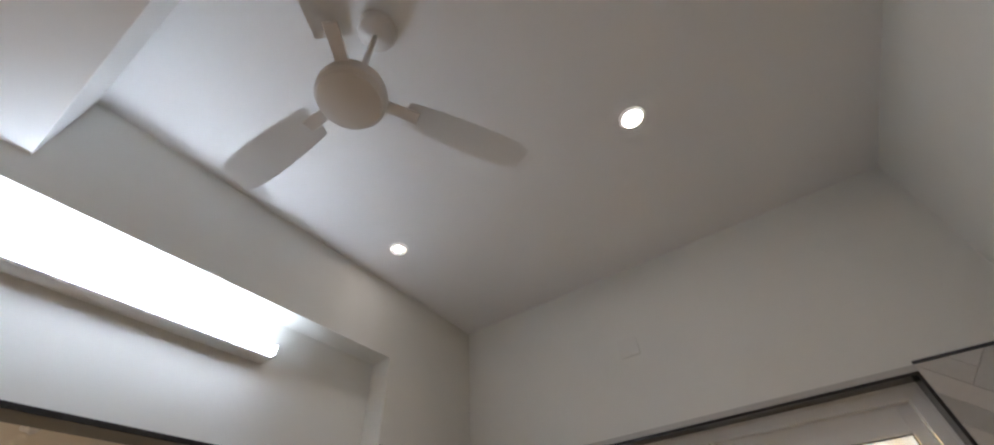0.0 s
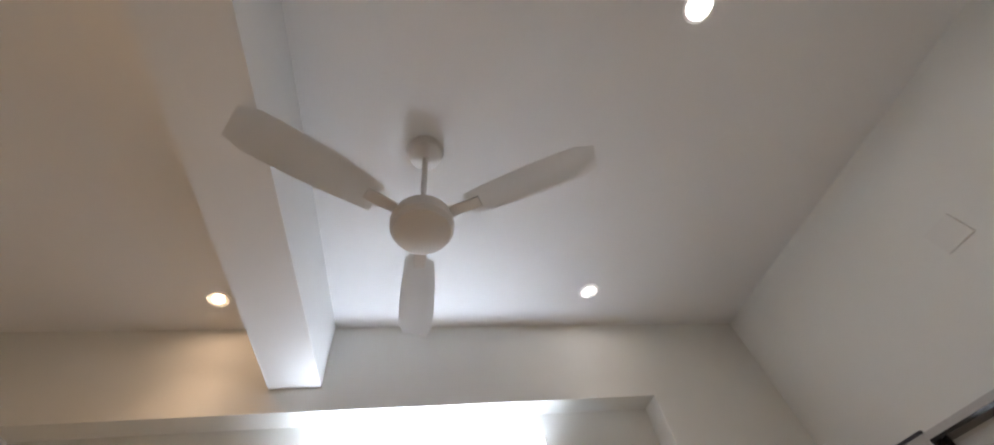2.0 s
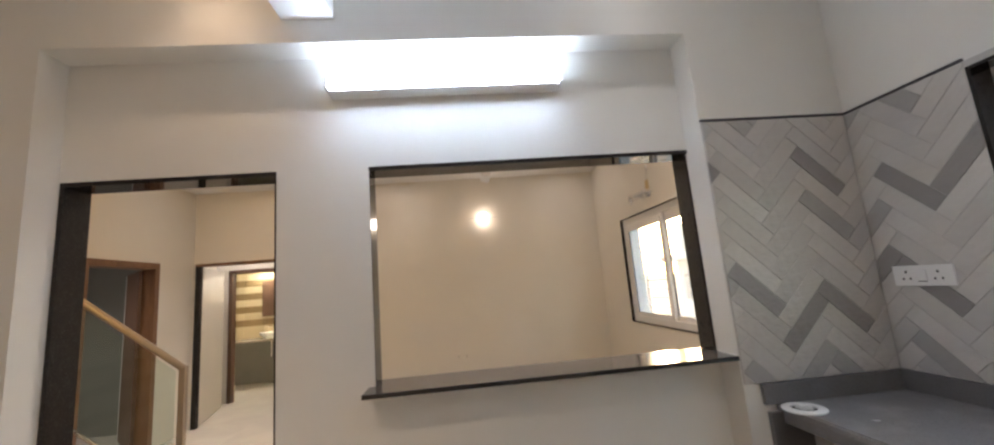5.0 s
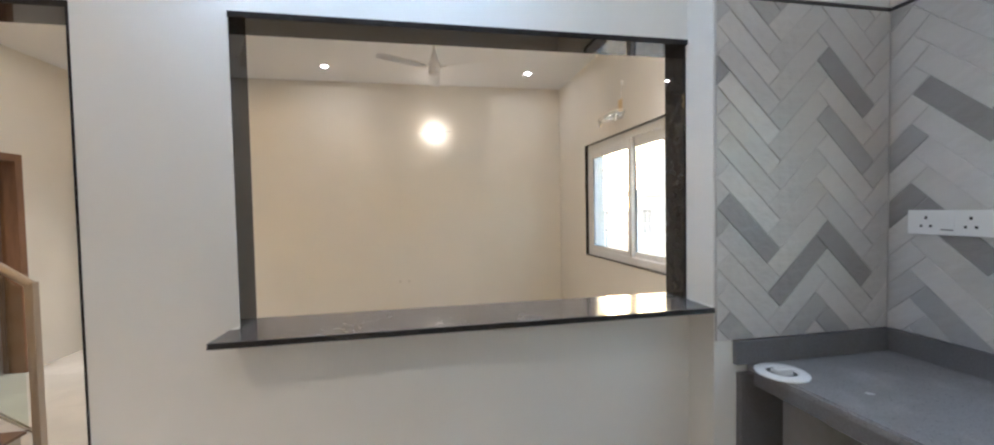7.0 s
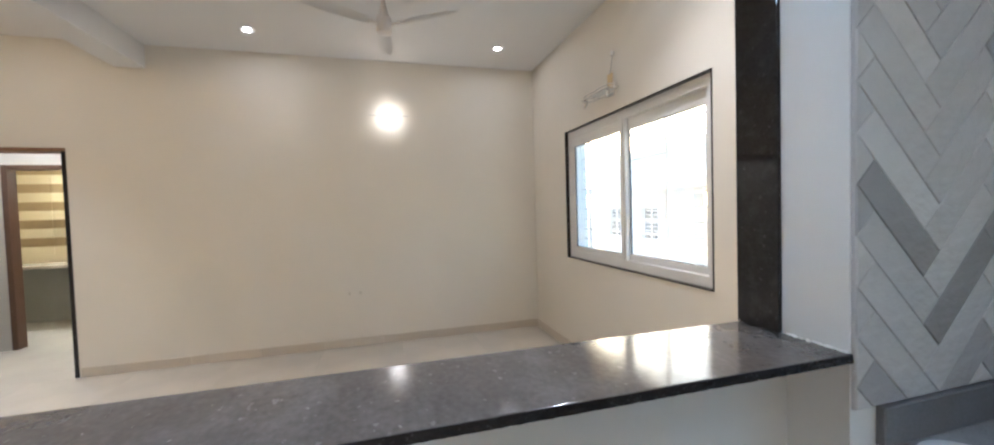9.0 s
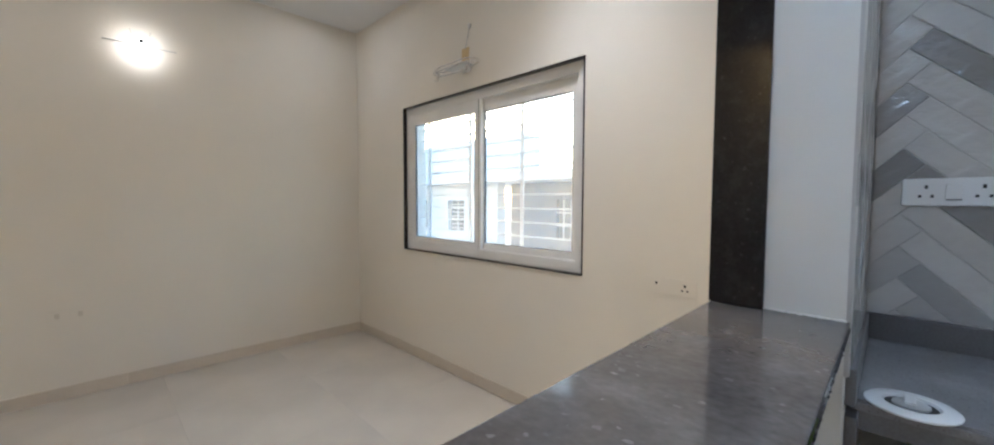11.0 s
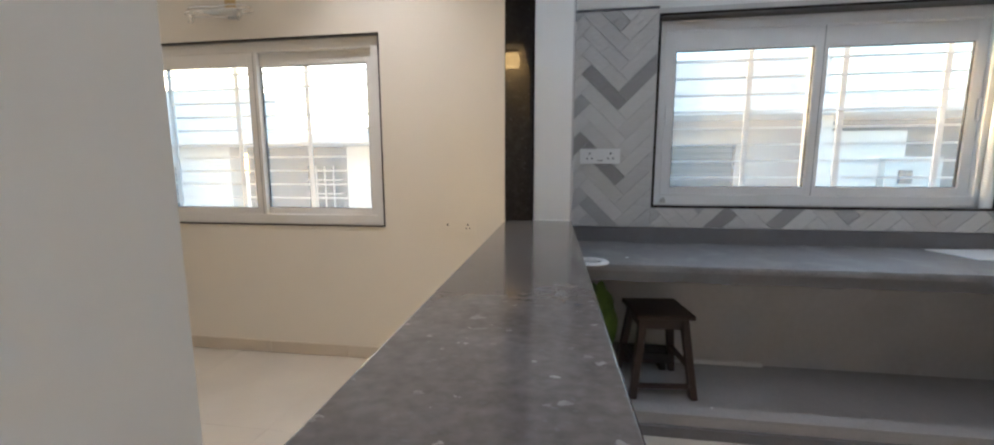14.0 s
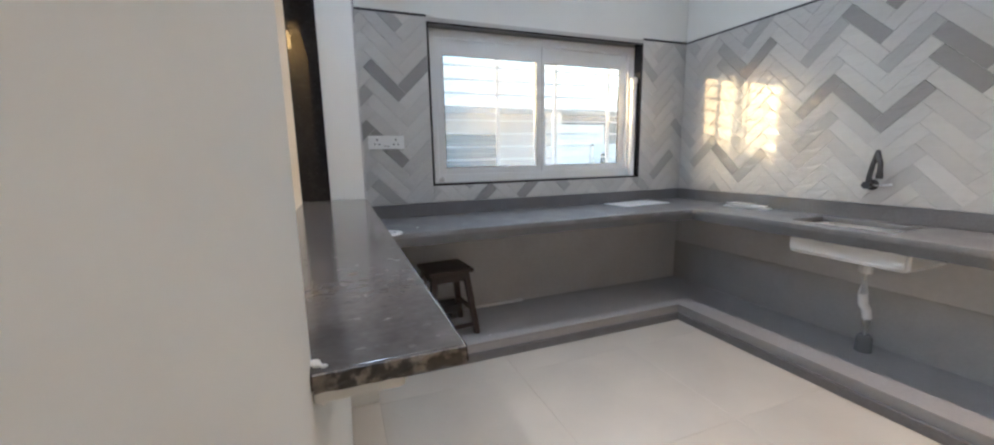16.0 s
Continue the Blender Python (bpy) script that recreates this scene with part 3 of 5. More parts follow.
def tile_wall(parent, axis, pos, face, areas, dip, seed, tones, turned=1):
    """Lays glazed tiles on the plane axis = pos, facing the side of the sign face."""
    rnd = random.Random(seed)
    shade = {}
    for a0, a1, z0, z1 in areas:
        u0, u1 = sorted((a0 * turned, a1 * turned))
        for poly, mid, j, k, kind in herringbone(u0, u1, z0, z1, *dip):
            key = (j, k, kind)
            if key not in shade:
                shade[key] = rnd.choices((0, 1, 2, 3), (0.62, 0.29, 0.08, 0.01))[0]
            tone = shade[key]
            for u, z, g in tones:
                c = math.sqrt(0.5)
                du, dz = u * turned - mid[0], z - mid[1]
                a, b = ((du + dz) * c, (dz - du) * c)
                if kind == 1:
                    a, b = b, a
                if abs(a) < TL / 2 and abs(b) < TW / 2:
                    tone = g
            p0, p1 = inset(poly, 0.0010), inset(poly, 0.0030)
            if not p0 or not p1 or area(p1) < 0.0002 or len(p0) != len(p1) or area(p1) > area(p0):
                continue
            lift = rnd.uniform(0.0055, 0.0072)
            cu, cz = sum(p[0] for p in p0) / len(p0), sum(p[1] for p in p0) / len(p0)
            bm = bmesh.new()

            def ring(points, h):
                if axis == "x":
                    return [bm.verts.new((face * h, turned * (u - cu), z - cz)) for u, z in points]
                return [bm.verts.new((turned * (u - cu), face * h, z - cz)) for u, z in points]
            r0, r1, r2 = ring(p0, 0.0), ring(p0, lift - 0.0018), ring(p1, lift)
            n = len(p0)
            for a, b in ((r0, r1), (r1, r2)):
                for i in range(n):
                    bm.faces.new((a[i], a[(i + 1) % n], b[(i + 1) % n], b[i]))
            bm.faces.new(r2)
            bm.faces.new(r0[::-1])
            bmesh.ops.recalc_face_normals(bm, faces=bm.faces)
            ob = new("tile", mesh_of("tile", bm, GREY[tone]))
            ob.location = (pos, turned * cu, cz) if axis == "x" else (turned * cu, pos, cz)
            ob.parent = parent


TILE_Z0 = ZK + 0.092
solid("tile_bed", box_bm(X1 + 0.004, XW - 0.0068, -D - 0.0068, -D, TILE_Z0, ZT), TGROUT, "pale grout behind the grey wall tiles", "grout", kind=S)
solid("tile_bed", pierced_bm("x", XW - 0.0068, XW, YS + 0.0068, -D, TILE_Z0, ZT, [KW]), TGROUT, "pale grout behind the grey wall tiles", "grout", kind=S)
solid("tile_bed", box_bm(-0.9, XW, YS, YS + 0.0068, TILE_Z0, ZT), TGROUT, "pale grout behind the grey wall tiles", "grout", kind=S)
tr = solid("trim", box_bm(X1, XW - 0.013, -D - 0.0125, -D, ZT, ZT + 0.013, 0.002), TRIM, "thin dark edge strip capping the wall tiles", "trim", kind=S)
solid("trim", join_bm(box_bm(XW - 0.0125, XW, KW[1] + 0.001, -D - 0.0, ZT, ZT + 0.013, 0.002), box_bm(XW - 0.0125, XW, YS + 0.0125, KW[0] - 0.001, ZT, ZT + 0.013, 0.002)), TRIM, "thin dark edge strip capping the wall tiles", "trim", kind=S)
solid("trim", box_bm(-0.9, XW, YS, YS + 0.0125, ZT, ZT + 0.013, 0.002), TRIM, "thin dark edge strip capping the wall tiles", "trim", kind=S)


# ---- worktop, platform ----
def apron(a, b, back):
    """A strip set back under the worktop's front, its lower edge left rough."""
    bm = bmesh.new()
    n = int(math.hypot(b[0] - a[0], b[1] - a[1]) / 0.02)
    rows = []
    for i in range(n + 1):
        u = i / n
        x, y = a[0] + (b[0] - a[0]) * u, a[1] + (b[1] - a[1]) * u
        low = ZK - 0.078 + 0.007 * noise.noise(Vector((x * 5, y * 5, 1.0))) + 0.003 * noise.noise(Vector((x * 23, y * 23, 4.0)))
        rows.append([bm.verts.new(p) for p in ((x, y, ZK - 0.031), (x, y, low), (x + back[0] * 0.022, y + back[1] * 0.022, low), (x + back[0] * 0.022, y + back[1] * 0.022, ZK - 0.031))])
    for p, q in zip(rows, rows[1:]):
        for i in range(4):
            bm.faces.new((p[i], p[(i + 1) % 4], q[(i + 1) % 4], q[i]))
    bm.faces.new(rows[0])
    bm.faces.new(rows[-1])
    bmesh.ops.recalc_face_normals(bm, faces=bm.faces)
    return bm


def kitchen_base():
    bm = bmesh.new()
    # worktop as an L, its rounded front edge, with a hole for the sink
    hx0, hx1, hy0, hy1 = 0.70, 1.17, -2.85, -2.56
    def slab(x0, x1, y0, y1):
        add_box(bm, x0, x1, y0, y1, ZK - 0.03, ZK)
    us, vs = [-0.9, hx0, hx1, XK, XW], [YS, hy0, hy1, YK, -D]
    cells = [(i, j) for i in range(4) for j in range(4) if not (j == 3 and i < 3) and not (i == 1 and j == 1)]
    cache = {}
    def vv(i, j, z):
        if (i, j, z) not in cache:
            cache[(i, j, z)] = bm.verts.new((us[i], vs[j], z))
        return cache[(i, j, z)]
    for i, j in cells:
        for z in (ZK - 0.03, ZK):
            bm.faces.new([vv(*q, z) for q in ((i, j), (i + 1, j), (i + 1, j + 1), (i, j + 1))])
        for (di, dj), q, r in (((-1, 0), (i, j), (i, j + 1)), ((1, 0), (i + 1, j), (i + 1, j + 1)), ((0, -1), (i, j), (i + 1, j)), ((0, 1), (i, j + 1), (i + 1, j + 1))):
            if (i + di, j + dj) not in cells:
                bm.faces.new((vv(*q, ZK - 0.03), vv(*r, ZK - 0.03), vv(*r, ZK), vv(*q, ZK)))
    bmesh.ops.recalc_face_normals(bm, faces=bm.faces)
    edges = [e for e in bm.edges if len(e.link_faces) == 2 and e.calc_face_angle(0) > 1.2]
    bmesh.ops.bevel(bm, geom=edges, offset=0.006, segments=2, affect="EDGES")
    top = thing("worktop", (0, 0, 0), "L-shaped grey granite kitchen worktop with a sink cut-out", "worktop")
    part("slab", bm, TOP, top)
    e1 = apron((XK + 0.012, YK - 0.01), (XK + 0.012, -D), (1, 0))
    e2 = apron((-0.9, YK - 0.012), (XK + 0.03, YK - 0.012), (0, -1))
    part("edge_strip", join_bm(e1, e2), TOPE, top, "darker granite strip under the front edge")
    b = box_bm(1.73, XW - 0.02, -D - 0.02, -D, ZK, ZK + 0.09, 0.003)
    b = join_bm(b, box_bm(XW - 0.02, XW, YS + 0.02, -D, ZK, ZK + 0.09, 0.003))
    b = join_bm(b, box_bm(-0.9, XW, YS, YS + 0.02, ZK, ZK + 0.09, 0.003))
    part("upstand", b, TOPE, top, "grey granite upstand against the tiles")
    # rounded granite support by the pier
    part("support_panel", box_bm(1.745, 1.93, -D - 0.024, -D, 0.12, ZK - 0.031, 0.003), TOPE, top, "grey granite support panel")
    pl = thing("platform", (0, 0, 0), "low tiled platform with a dark granite edge under the worktop", "platform", kind=S)
    PX, PY = 1.85, -2.41
    def ell(x, y, z0, z1):
        m = bmesh.new()
        pts = [(x, -D), (XW, -D), (XW, YS), (-0.9, YS), (-0.9, y), (x, y)]
        lo = [m.verts.new((*p, z0)) for p in pts]
        hi = [m.verts.new((*p, z1)) for p in pts]
        m.faces.new(lo[::-1])
        m.faces.new(hi)
        for i in range(6):
            k = (i + 1) % 6
            m.faces.new((lo[i], lo[k], hi[k], hi[i]))
        bmesh.ops.recalc_face_normals(m, faces=m.faces)
        return m
    part("platform_body", ell(PX + 0.012, PY - 0.012, 0.0, 0.105), PLATE, pl)
    part("platform_top", ell(PX, PY, 0.105, 0.12), PLTOP, pl, "grey stone top")
    f = box_bm(PX - 0.012, PX + 0.01, PY, -D, 0.0, 0.055, 0.002)
    f = join_bm(f, box_bm(-0.9, PX + 0.01, PY - 0.01, PY + 0.012, 0.0, 0.055, 0.002))
    part("dark_border", f, TOPE, pl, "dark granite border strip")
    solid("wall_base", box_bm(-0.9, XW - 0.006, YS + 0.006, YS + 0.012, 0.12, 0.47), PLATE, "grey tile band at the foot of the sink wall", "wall", kind=S)
    for nm, bmx in (("wall_base", box_bm(XW - 0.006, XW, YS, -D, 0.12, ZK - 0.03)), ("wall_base", box_bm(-0.9, XW - 0.006, YS, YS + 0.006, 0.12, ZK - 0.03)),
                    ("wall_base", box_bm(1.93, XW - 0.006, -D - 0.006, -D, 0.12, ZK - 0.03))):
        solid(nm, bmx, PLASTER, "bare grey-beige plaster below the worktop", "wall", kind=S)


PLATE = mat("platform_face", (0.40, 0.39, 0.38), 0.4, var=0.08, fine=0.06, second=(0.37, 0.36, 0.35), second_scale=5)
PLTOP = mat("platform_stone", (0.36, 0.352, 0.35), 0.3, var=0.10, var_scale=3, fine=0.08, second=(0.41, 0.40, 0.395), second_scale=2.5, rough_var=0.04)
kitchen_base()


# ---- kitchen things ----
def sink():
    s = thing("sink", (1.0, -2.715, 0), "white underslung kitchen sink below the worktop cut-out", "sink")
    s.location = (0, 0, 0)
    x0, x1, y0, y1, zt, zb = 0.60, 1.155, -2.89, -2.52, ZK - 0.031, 0.685
    bm = bmesh.new()
    def loop(d, z):
        return [bm.verts.new(p) for p in ((x0 + d, y0 + d, z), (x1 - d, y0 + d, z), (x1 - d, y1 - d, z), (x0 + d, y1 - d, z))]
    rings = [loop(0.02, zb), loop(0.0, zb + 0.02), loop(0.0, zt), loop(0.02, zt), loop(0.024, zb + 0.03), loop(0.05, zb + 0.012)]
    for a, b in zip(rings, rings[1:]):
        for i in range(4):
            bm.faces.new((a[i], a[(i + 1) % 4], b[(i + 1) % 4], b[i]))
    bm.faces.new(rings[0][::-1])
    bm.faces.new(rings[-1])
    bmesh.ops.recalc_face_normals(bm, faces=bm.faces)
    bmesh.ops.bevel(bm, geom=[e for e in bm.edges if abs(e.verts[0].co.z - e.verts[1].co.z) > 0.05], offset=0.015, segments=3, affect="EDGES")
    part("bowl", bm, PLASTIC, s, smooth=True)
    part("strainer", lathe_bm([(0, 0), (0.04, 0), (0.045, 0.004), (0, 0.006)], 24, at=(0.93, -2.715, zb + 0.0125)), CHROME, s)
    part("waste_pipe", sweep_bm([(0.86, -2.73, 0.70), (0.86, -2.73, 0.48), (0.86, -2.74, 0.42), (0.86, -2.78, 0.38), (0.86, -2.80, 0.32), (0.86, -2.80, 0.13)], 0.024, 14), PLASTIC, s, "white plastic waste pipe", smooth=True)
    part("pipe_nut", lathe_bm([(0.03, 0), (0.034, 0.01), (0.034, 0.035), (0.03, 0.045)], 12, at=(0.86, -2.73, 0.6)), PLASTIC, s)
    part("pipe_foot", lathe_bm([(0, 0), (0.04, 0), (0.038, 0.08), (0.03, 0.1), (0, 0.1)], 16, at=(0.86, -2.80, 0.12)), FACADED, s, "dark grey rubber pipe end")


def tap():
    t = thing("tap", (0.985, YS, 1.075), "dark grey metal gooseneck kitchen tap on the tiled wall", "tap")
    part("body", lathe_bm([(0, 0.007), (0.032, 0.007), (0.032, 0.017), (0.021, 0.026), (0.021, 0.08), (0, 0.082)], 20, "y"), BLACKTAP, t, smooth=True)
    part("lever", sweep_bm([(-0.02, 0.06, 0.0), (-0.07, 0.07, 0.0), (-0.13, 0.085, 0.012)], 0.006, 8), CHROME, t, "chrome lever")
    pts = [(0, 0.06, 0.0), (-0.005, 0.06, 0.06), (-0.015, 0.062, 0.12)]
    for i in range(1, 9):
        a = math.pi * i / 8
        pts.append((-0.015 - 0.08 * i / 8, 0.062 + 0.05 * (1 - math.cos(a)), 0.13 + 0.06 * math.sin(a)))
    pts.append((-0.10, 0.165, 0.07))
    part("spout", sweep_bm(pts, 0.013, 12), BLACKTAP, t, "dark satin grey spout", smooth=True)
    part("nozzle", lathe_bm([(0, 0), (0.016, 0), (0.016, 0.03), (0, 0.03)], 16, at=(-0.10, 0.166, 0.045)), BLACKTAP, t, smooth=True)


def socket(name, axis, pos, u0, u1, z0, z1, face):
    s = thing(name, (0, 0, 0), "white double three-pin socket plate on the grey tiles", "socket")
    def b(h0, h1, a, c, d, e, bev=0.0):
        if axis == "x":
            return box_bm(pos + face * h0, pos + face * h1, a, c, d, e, bev)
        return box_bm(a, c, pos + face * h0, pos + face * h1, d, e, bev)
    part("plate", b(0.0, 0.012, u0, u1, z0, z1, 0.003), PLASTIC, s)
    w, h = u1 - u0, z1 - z0
    part("switch", b(0.010, 0.016, u0 + w * 0.42, u0 + w * 0.58, z0 + h * 0.22, z0 + h * 0.78, 0.002), PLASTIC, s)
    for f in (0.24, 0.76):
        for o, e0, e1 in ((0.0, 0.62, 0.75), (-0.014, 0.3, 0.4), (0.014, 0.3, 0.4)):
            part("pin_hole", b(0.0105, 0.0128, u0 + w * f + o - 0.004, u0 + w * f + o + 0.004, z0 + h * e0, z0 + h * e1), DARKP, s, "dark pin hole")
    part("slot", b(0.0105, 0.0165, u0 + w * 0.43, u0 + w * 0.57, z0 + h * 0.2, z0 + h * 0.24), DARKP, s)
    return s


def vent_plate():
    v = thing("hole_cover", (1.83, -0.255, ZK), "white round cover plate with a grey plug on the worktop", "cover plate")
    bm = lathe_bm([(0.0, 0.0), (0.082, 0.0), (0.083, 0.004), (0.078, 0.008), (0.050, 0.009), (0.047, 0.002), (0, 0.002)], 40)
    part("disc", bm, PLASTIC, v, smooth=True)
    part("gap", lathe_bm([(0.030, 0.0022), (0.046, 0.0022), (0.046, 0.0034), (0.030, 0.0034)], 32), DARKP, v, "dark gap round the plug")
    part("plug", lathe_bm([(0.0, 0.002), (0.033, 0.002), (0.033, 0.008), (0.028, 0.011), (0, 0.012)], 28), GREYP, v, "pale grey plug", smooth=True)
    part("flap", box_bm(-0.022, 0.028, -0.008, 0.012, 0.012, 0.018, 0.002), PLASTIC, v, "small white tab")


def stool():
    s = thing("stool", (2.135, -0.640, 0.12), "dark brown wooden stool with splayed legs on the platform", "stool")
    s.rotation_euler = (0, 0, radians(5))
    h = 0.445
    part("seat", box_bm(-0.15, 0.15, -0.15, 0.15, h - 0.024, h, 0.006, 3), STOOLW, s)
    def leg(sx, sy):
        bm = bmesh.new()
        tp, bt = 0.105, 0.155
        a = [bm.verts.new((sx * bt + dx * 0.018, sy * bt + dy * 0.018, 0)) for dx, dy in ((-1, -1), (1, -1), (1, 1), (-1, 1))]
        b = [bm.verts.new((sx * tp + dx * 0.02, sy * tp + dy * 0.02, h - 0.025)) for dx, dy in ((-1, -1), (1, -1), (1, 1), (-1, 1))]
        bm.faces.new(a[::-1])
        bm.faces.new(b)
        for i in range(4):
            bm.faces.new((a[i], a[(i + 1) % 4], b[(i + 1) % 4], b[i]))
        bmesh.ops.bevel(bm, geom=bm.edges[:], offset=0.004, segments=2, affect="EDGES")
        return bm
    for sx in (-1, 1):
        for sy in (-1, 1):
            part("leg", leg(sx, sy), STOOLW, s)
    for sx in (-1, 1):
        part("apron", box_bm(sx * 0.108 - 0.009, sx * 0.108 + 0.009, -0.09, 0.09, h - 0.085, h - 0.026, 0.002), STOOLW, s)
        part("apron", box_bm(-0.09, 0.09, sx * 0.108 - 0.009, sx * 0.108 + 0.009, h - 0.085, h - 0.026, 0.002), STOOLW, s)
        part("stretcher", box_bm(sx * 0.143 - 0.011, sx * 0.143 + 0.011, -0.135, 0.135, 0.05, 0.075, 0.003), STOOLW, s)
        part("stretcher", box_bm(-0.13, 0.13, sx * 0.135 - 0.011, sx * 0.135 + 0.011, 0.15, 0.175, 0.003), STOOLW, s)


def green_sack():
    bm = bmesh.new()
    bmesh.ops.create_icosphere(bm, subdivisions=4, radius=1.0)
    for v in bm.verts:
        n = noise.noise(v.co * 2.2) * 0.22 + noise.noise(v.co * 6.0) * 0.07
        v.co = v.co * (1 + n)
        v.co = Vector((v.co.x * 0.12, v.co.y * 0.085, max(v.co.z * 0.21, -0.165) + 0.165))
    bmesh.ops.transform(bm, matrix=Matrix.Translation((2.25, -0.335, 0.236)) @ Matrix.Diagonal((1, 1.25, 1.08, 1)), verts=bm.verts)
    solid("sack", bm, GREEN, "crumpled bright green sack lying on a black plank behind the stool", "sack", smooth=True)
    pl = thing("plank", (0, 0, 0), "black plank on two low blocks along the wall", "plank")
    part("board", box_bm(2.27, 2.395, -0.77, -0.17, 0.172, 0.236, 0.004), BLACKTAP, pl)
    for y in (-0.73, -0.24):
        part("block", box_bm(2.29, 2.38, y - 0.02, y + 0.02, 0.12, 0.172, 0.003), BLACKTAP, pl)


def loose_bits():
    solid("plastic_channel", box_bm(XW - 0.035, XW - 0.01, -1.335, -0.45, 0.12, 0.142, 0.003), PLASTIC, "white plastic channel lying along the wall on the platform", "channel")
    bm = box_bm(-0.13, 0.13, -0.24, 0.24, 0, 0.004, 0.001)
    bmesh.ops.transform(bm, matrix=pose(2.27, -2.33, ZK, 0, 0, 6), verts=bm.verts)
    solid("sheet", bm, PAPER, "flat white glossy sheet on the grey worktop", "sheet")
    for i, (dx, dy, rz, lx, ly) in enumerate(((0, 0, 4, 0.15, 0.05), (0.015, 0.01, -7, 0.13, 0.045), (-0.02, 0.0, 12, 0.11, 0.04), (0.05, -0.01, -2, 0.09, 0.05))):
        bm = box_bm(-lx, lx, -ly, ly, 0, 0.007, 0.002)
        bmesh.ops.transform(bm, matrix=pose(1.67 + dx, -2.83 + dy, ZK + 0.0072 * i, 0, 0, rz), verts=bm.verts)
        solid("packing_strip", bm, GREYP if i % 2 else PAPER, "flat pale packing strip in a loose pile on the worktop", "packing", group="packing strips")
    # clip at the window's lower corner
    bm = join_bm(box_bm(XW + 0.070, XW + 0.0842, -0.755, -0.725, 1.102, 1.125, 0.002), box_bm(XW + 0.066, XW + 0.078, -0.745, -0.738, 1.125, 1.137))
    solid("window_clip", bm, STEEL, "small steel clip on the window frame", "clip")
    pp = thing("pvc_pipe", (XW + 0.042, KW[0] + 0.045, KW[2] + 0.014), "white capped pvc pipe standing in the window reveal", "pipe")
    part("tube", lathe_bm([(0, 0), (0.026, 0), (0.026, 0.80), (0, 0.80)], 24), PLASTIC, pp, smooth=True)
    part("cap", lathe_bm([(0.027, 0.775), (0.031, 0.778), (0.031, 0.815), (0.028, 0.822), (0, 0.824)], 24), PLASTIC, pp, "rounded pipe cap", smooth=True)
    solid("wall_cover", box_bm(XW - 0.010, XW, -1.41, -1.29, 2.61, 2.72, 0.002), mat("cover_paint", (0.74, 0.735, 0.70), 0.7, var=0.02), "square painted cover plate high on the kitchen wall", "cover plate")
    solid("glass_sliver", box_bm(1.92, 1.93, -0.88, -0.87, 0.12, 0.123), PLASTIC, "tiny white chip on the platform", "chip")


sink()
tap()
socket("socket", "x", XW - 0.0115, -0.462, -0.226, 1.342, 1.432, -1)
vent_plate()
stool()
green_sack()
loose_bits()


# ---- lamps and fans ----
def tube_lamp(name, x0, x1, y, z, face, m, label):
    """A tube on its batten, which is fixed to a wall at y; face: the way it looks."""
    t = thing(name, (0, 0, 0), label, "tube light")
    part("batten", box_bm(x0, x1, y, y + face * 0.086, z - 0.028, z + 0.010, 0.003), PLASTIC, t)
    part("tray", box_bm(x0 + 0.002, x1 - 0.002, y + face * 0.0865, y + face * 0.100, z - 0.028, z - 0.0235, 0.001), PLASTIC, t)
    part("tube", lathe_bm([(0, 0), (0.023, 0), (0.023, x1 - x0 - 0.03), (0, x1 - x0 - 0.03)], 20, "x", (x0 + 0.015, y + face * 0.112, z)), m, t, "lit tube", smooth=True)
    for a in (x0, x1 - 0.015):
        part("end_cap", box_bm(a, a + 0.015, y, y + face * 0.137, z - 0.028, z + 0.027, 0.006), PLASTIC, t)


def downlight(x, y, z, color, watts, label, cone=62, power=30.0):
    d = thing("downlight", (x, y, z), label, "downlight", group="recessed ceiling lights")
    part("ring", lathe_bm([(0.024, -0.0008), (0.047, -0.003), (0.050, -0.006), (0.058, -0.004), (0.060, 0.0), (0.024, 0.0)], 32), PLASTIC, d, smooth=True)
    part("lens", lathe_bm([(0, -0.0018), (0.023, -0.0018), (0.0235, 0.0)], 32), glow("lens_glow", color, power), d, "lit lens")
    lamp = new("downlight_lamp", bpy.data.lights.new("downlight_lamp", "SPOT"))
    lamp.data.energy, lamp.data.color, lamp.data.shadow_soft_size = watts * 4, color, 0.03
    lamp.data.spot_size, lamp.data.spot_blend = radians(cone), 1.0
    lamp.location = (0, 0, -0.01)
    lamp.parent = d


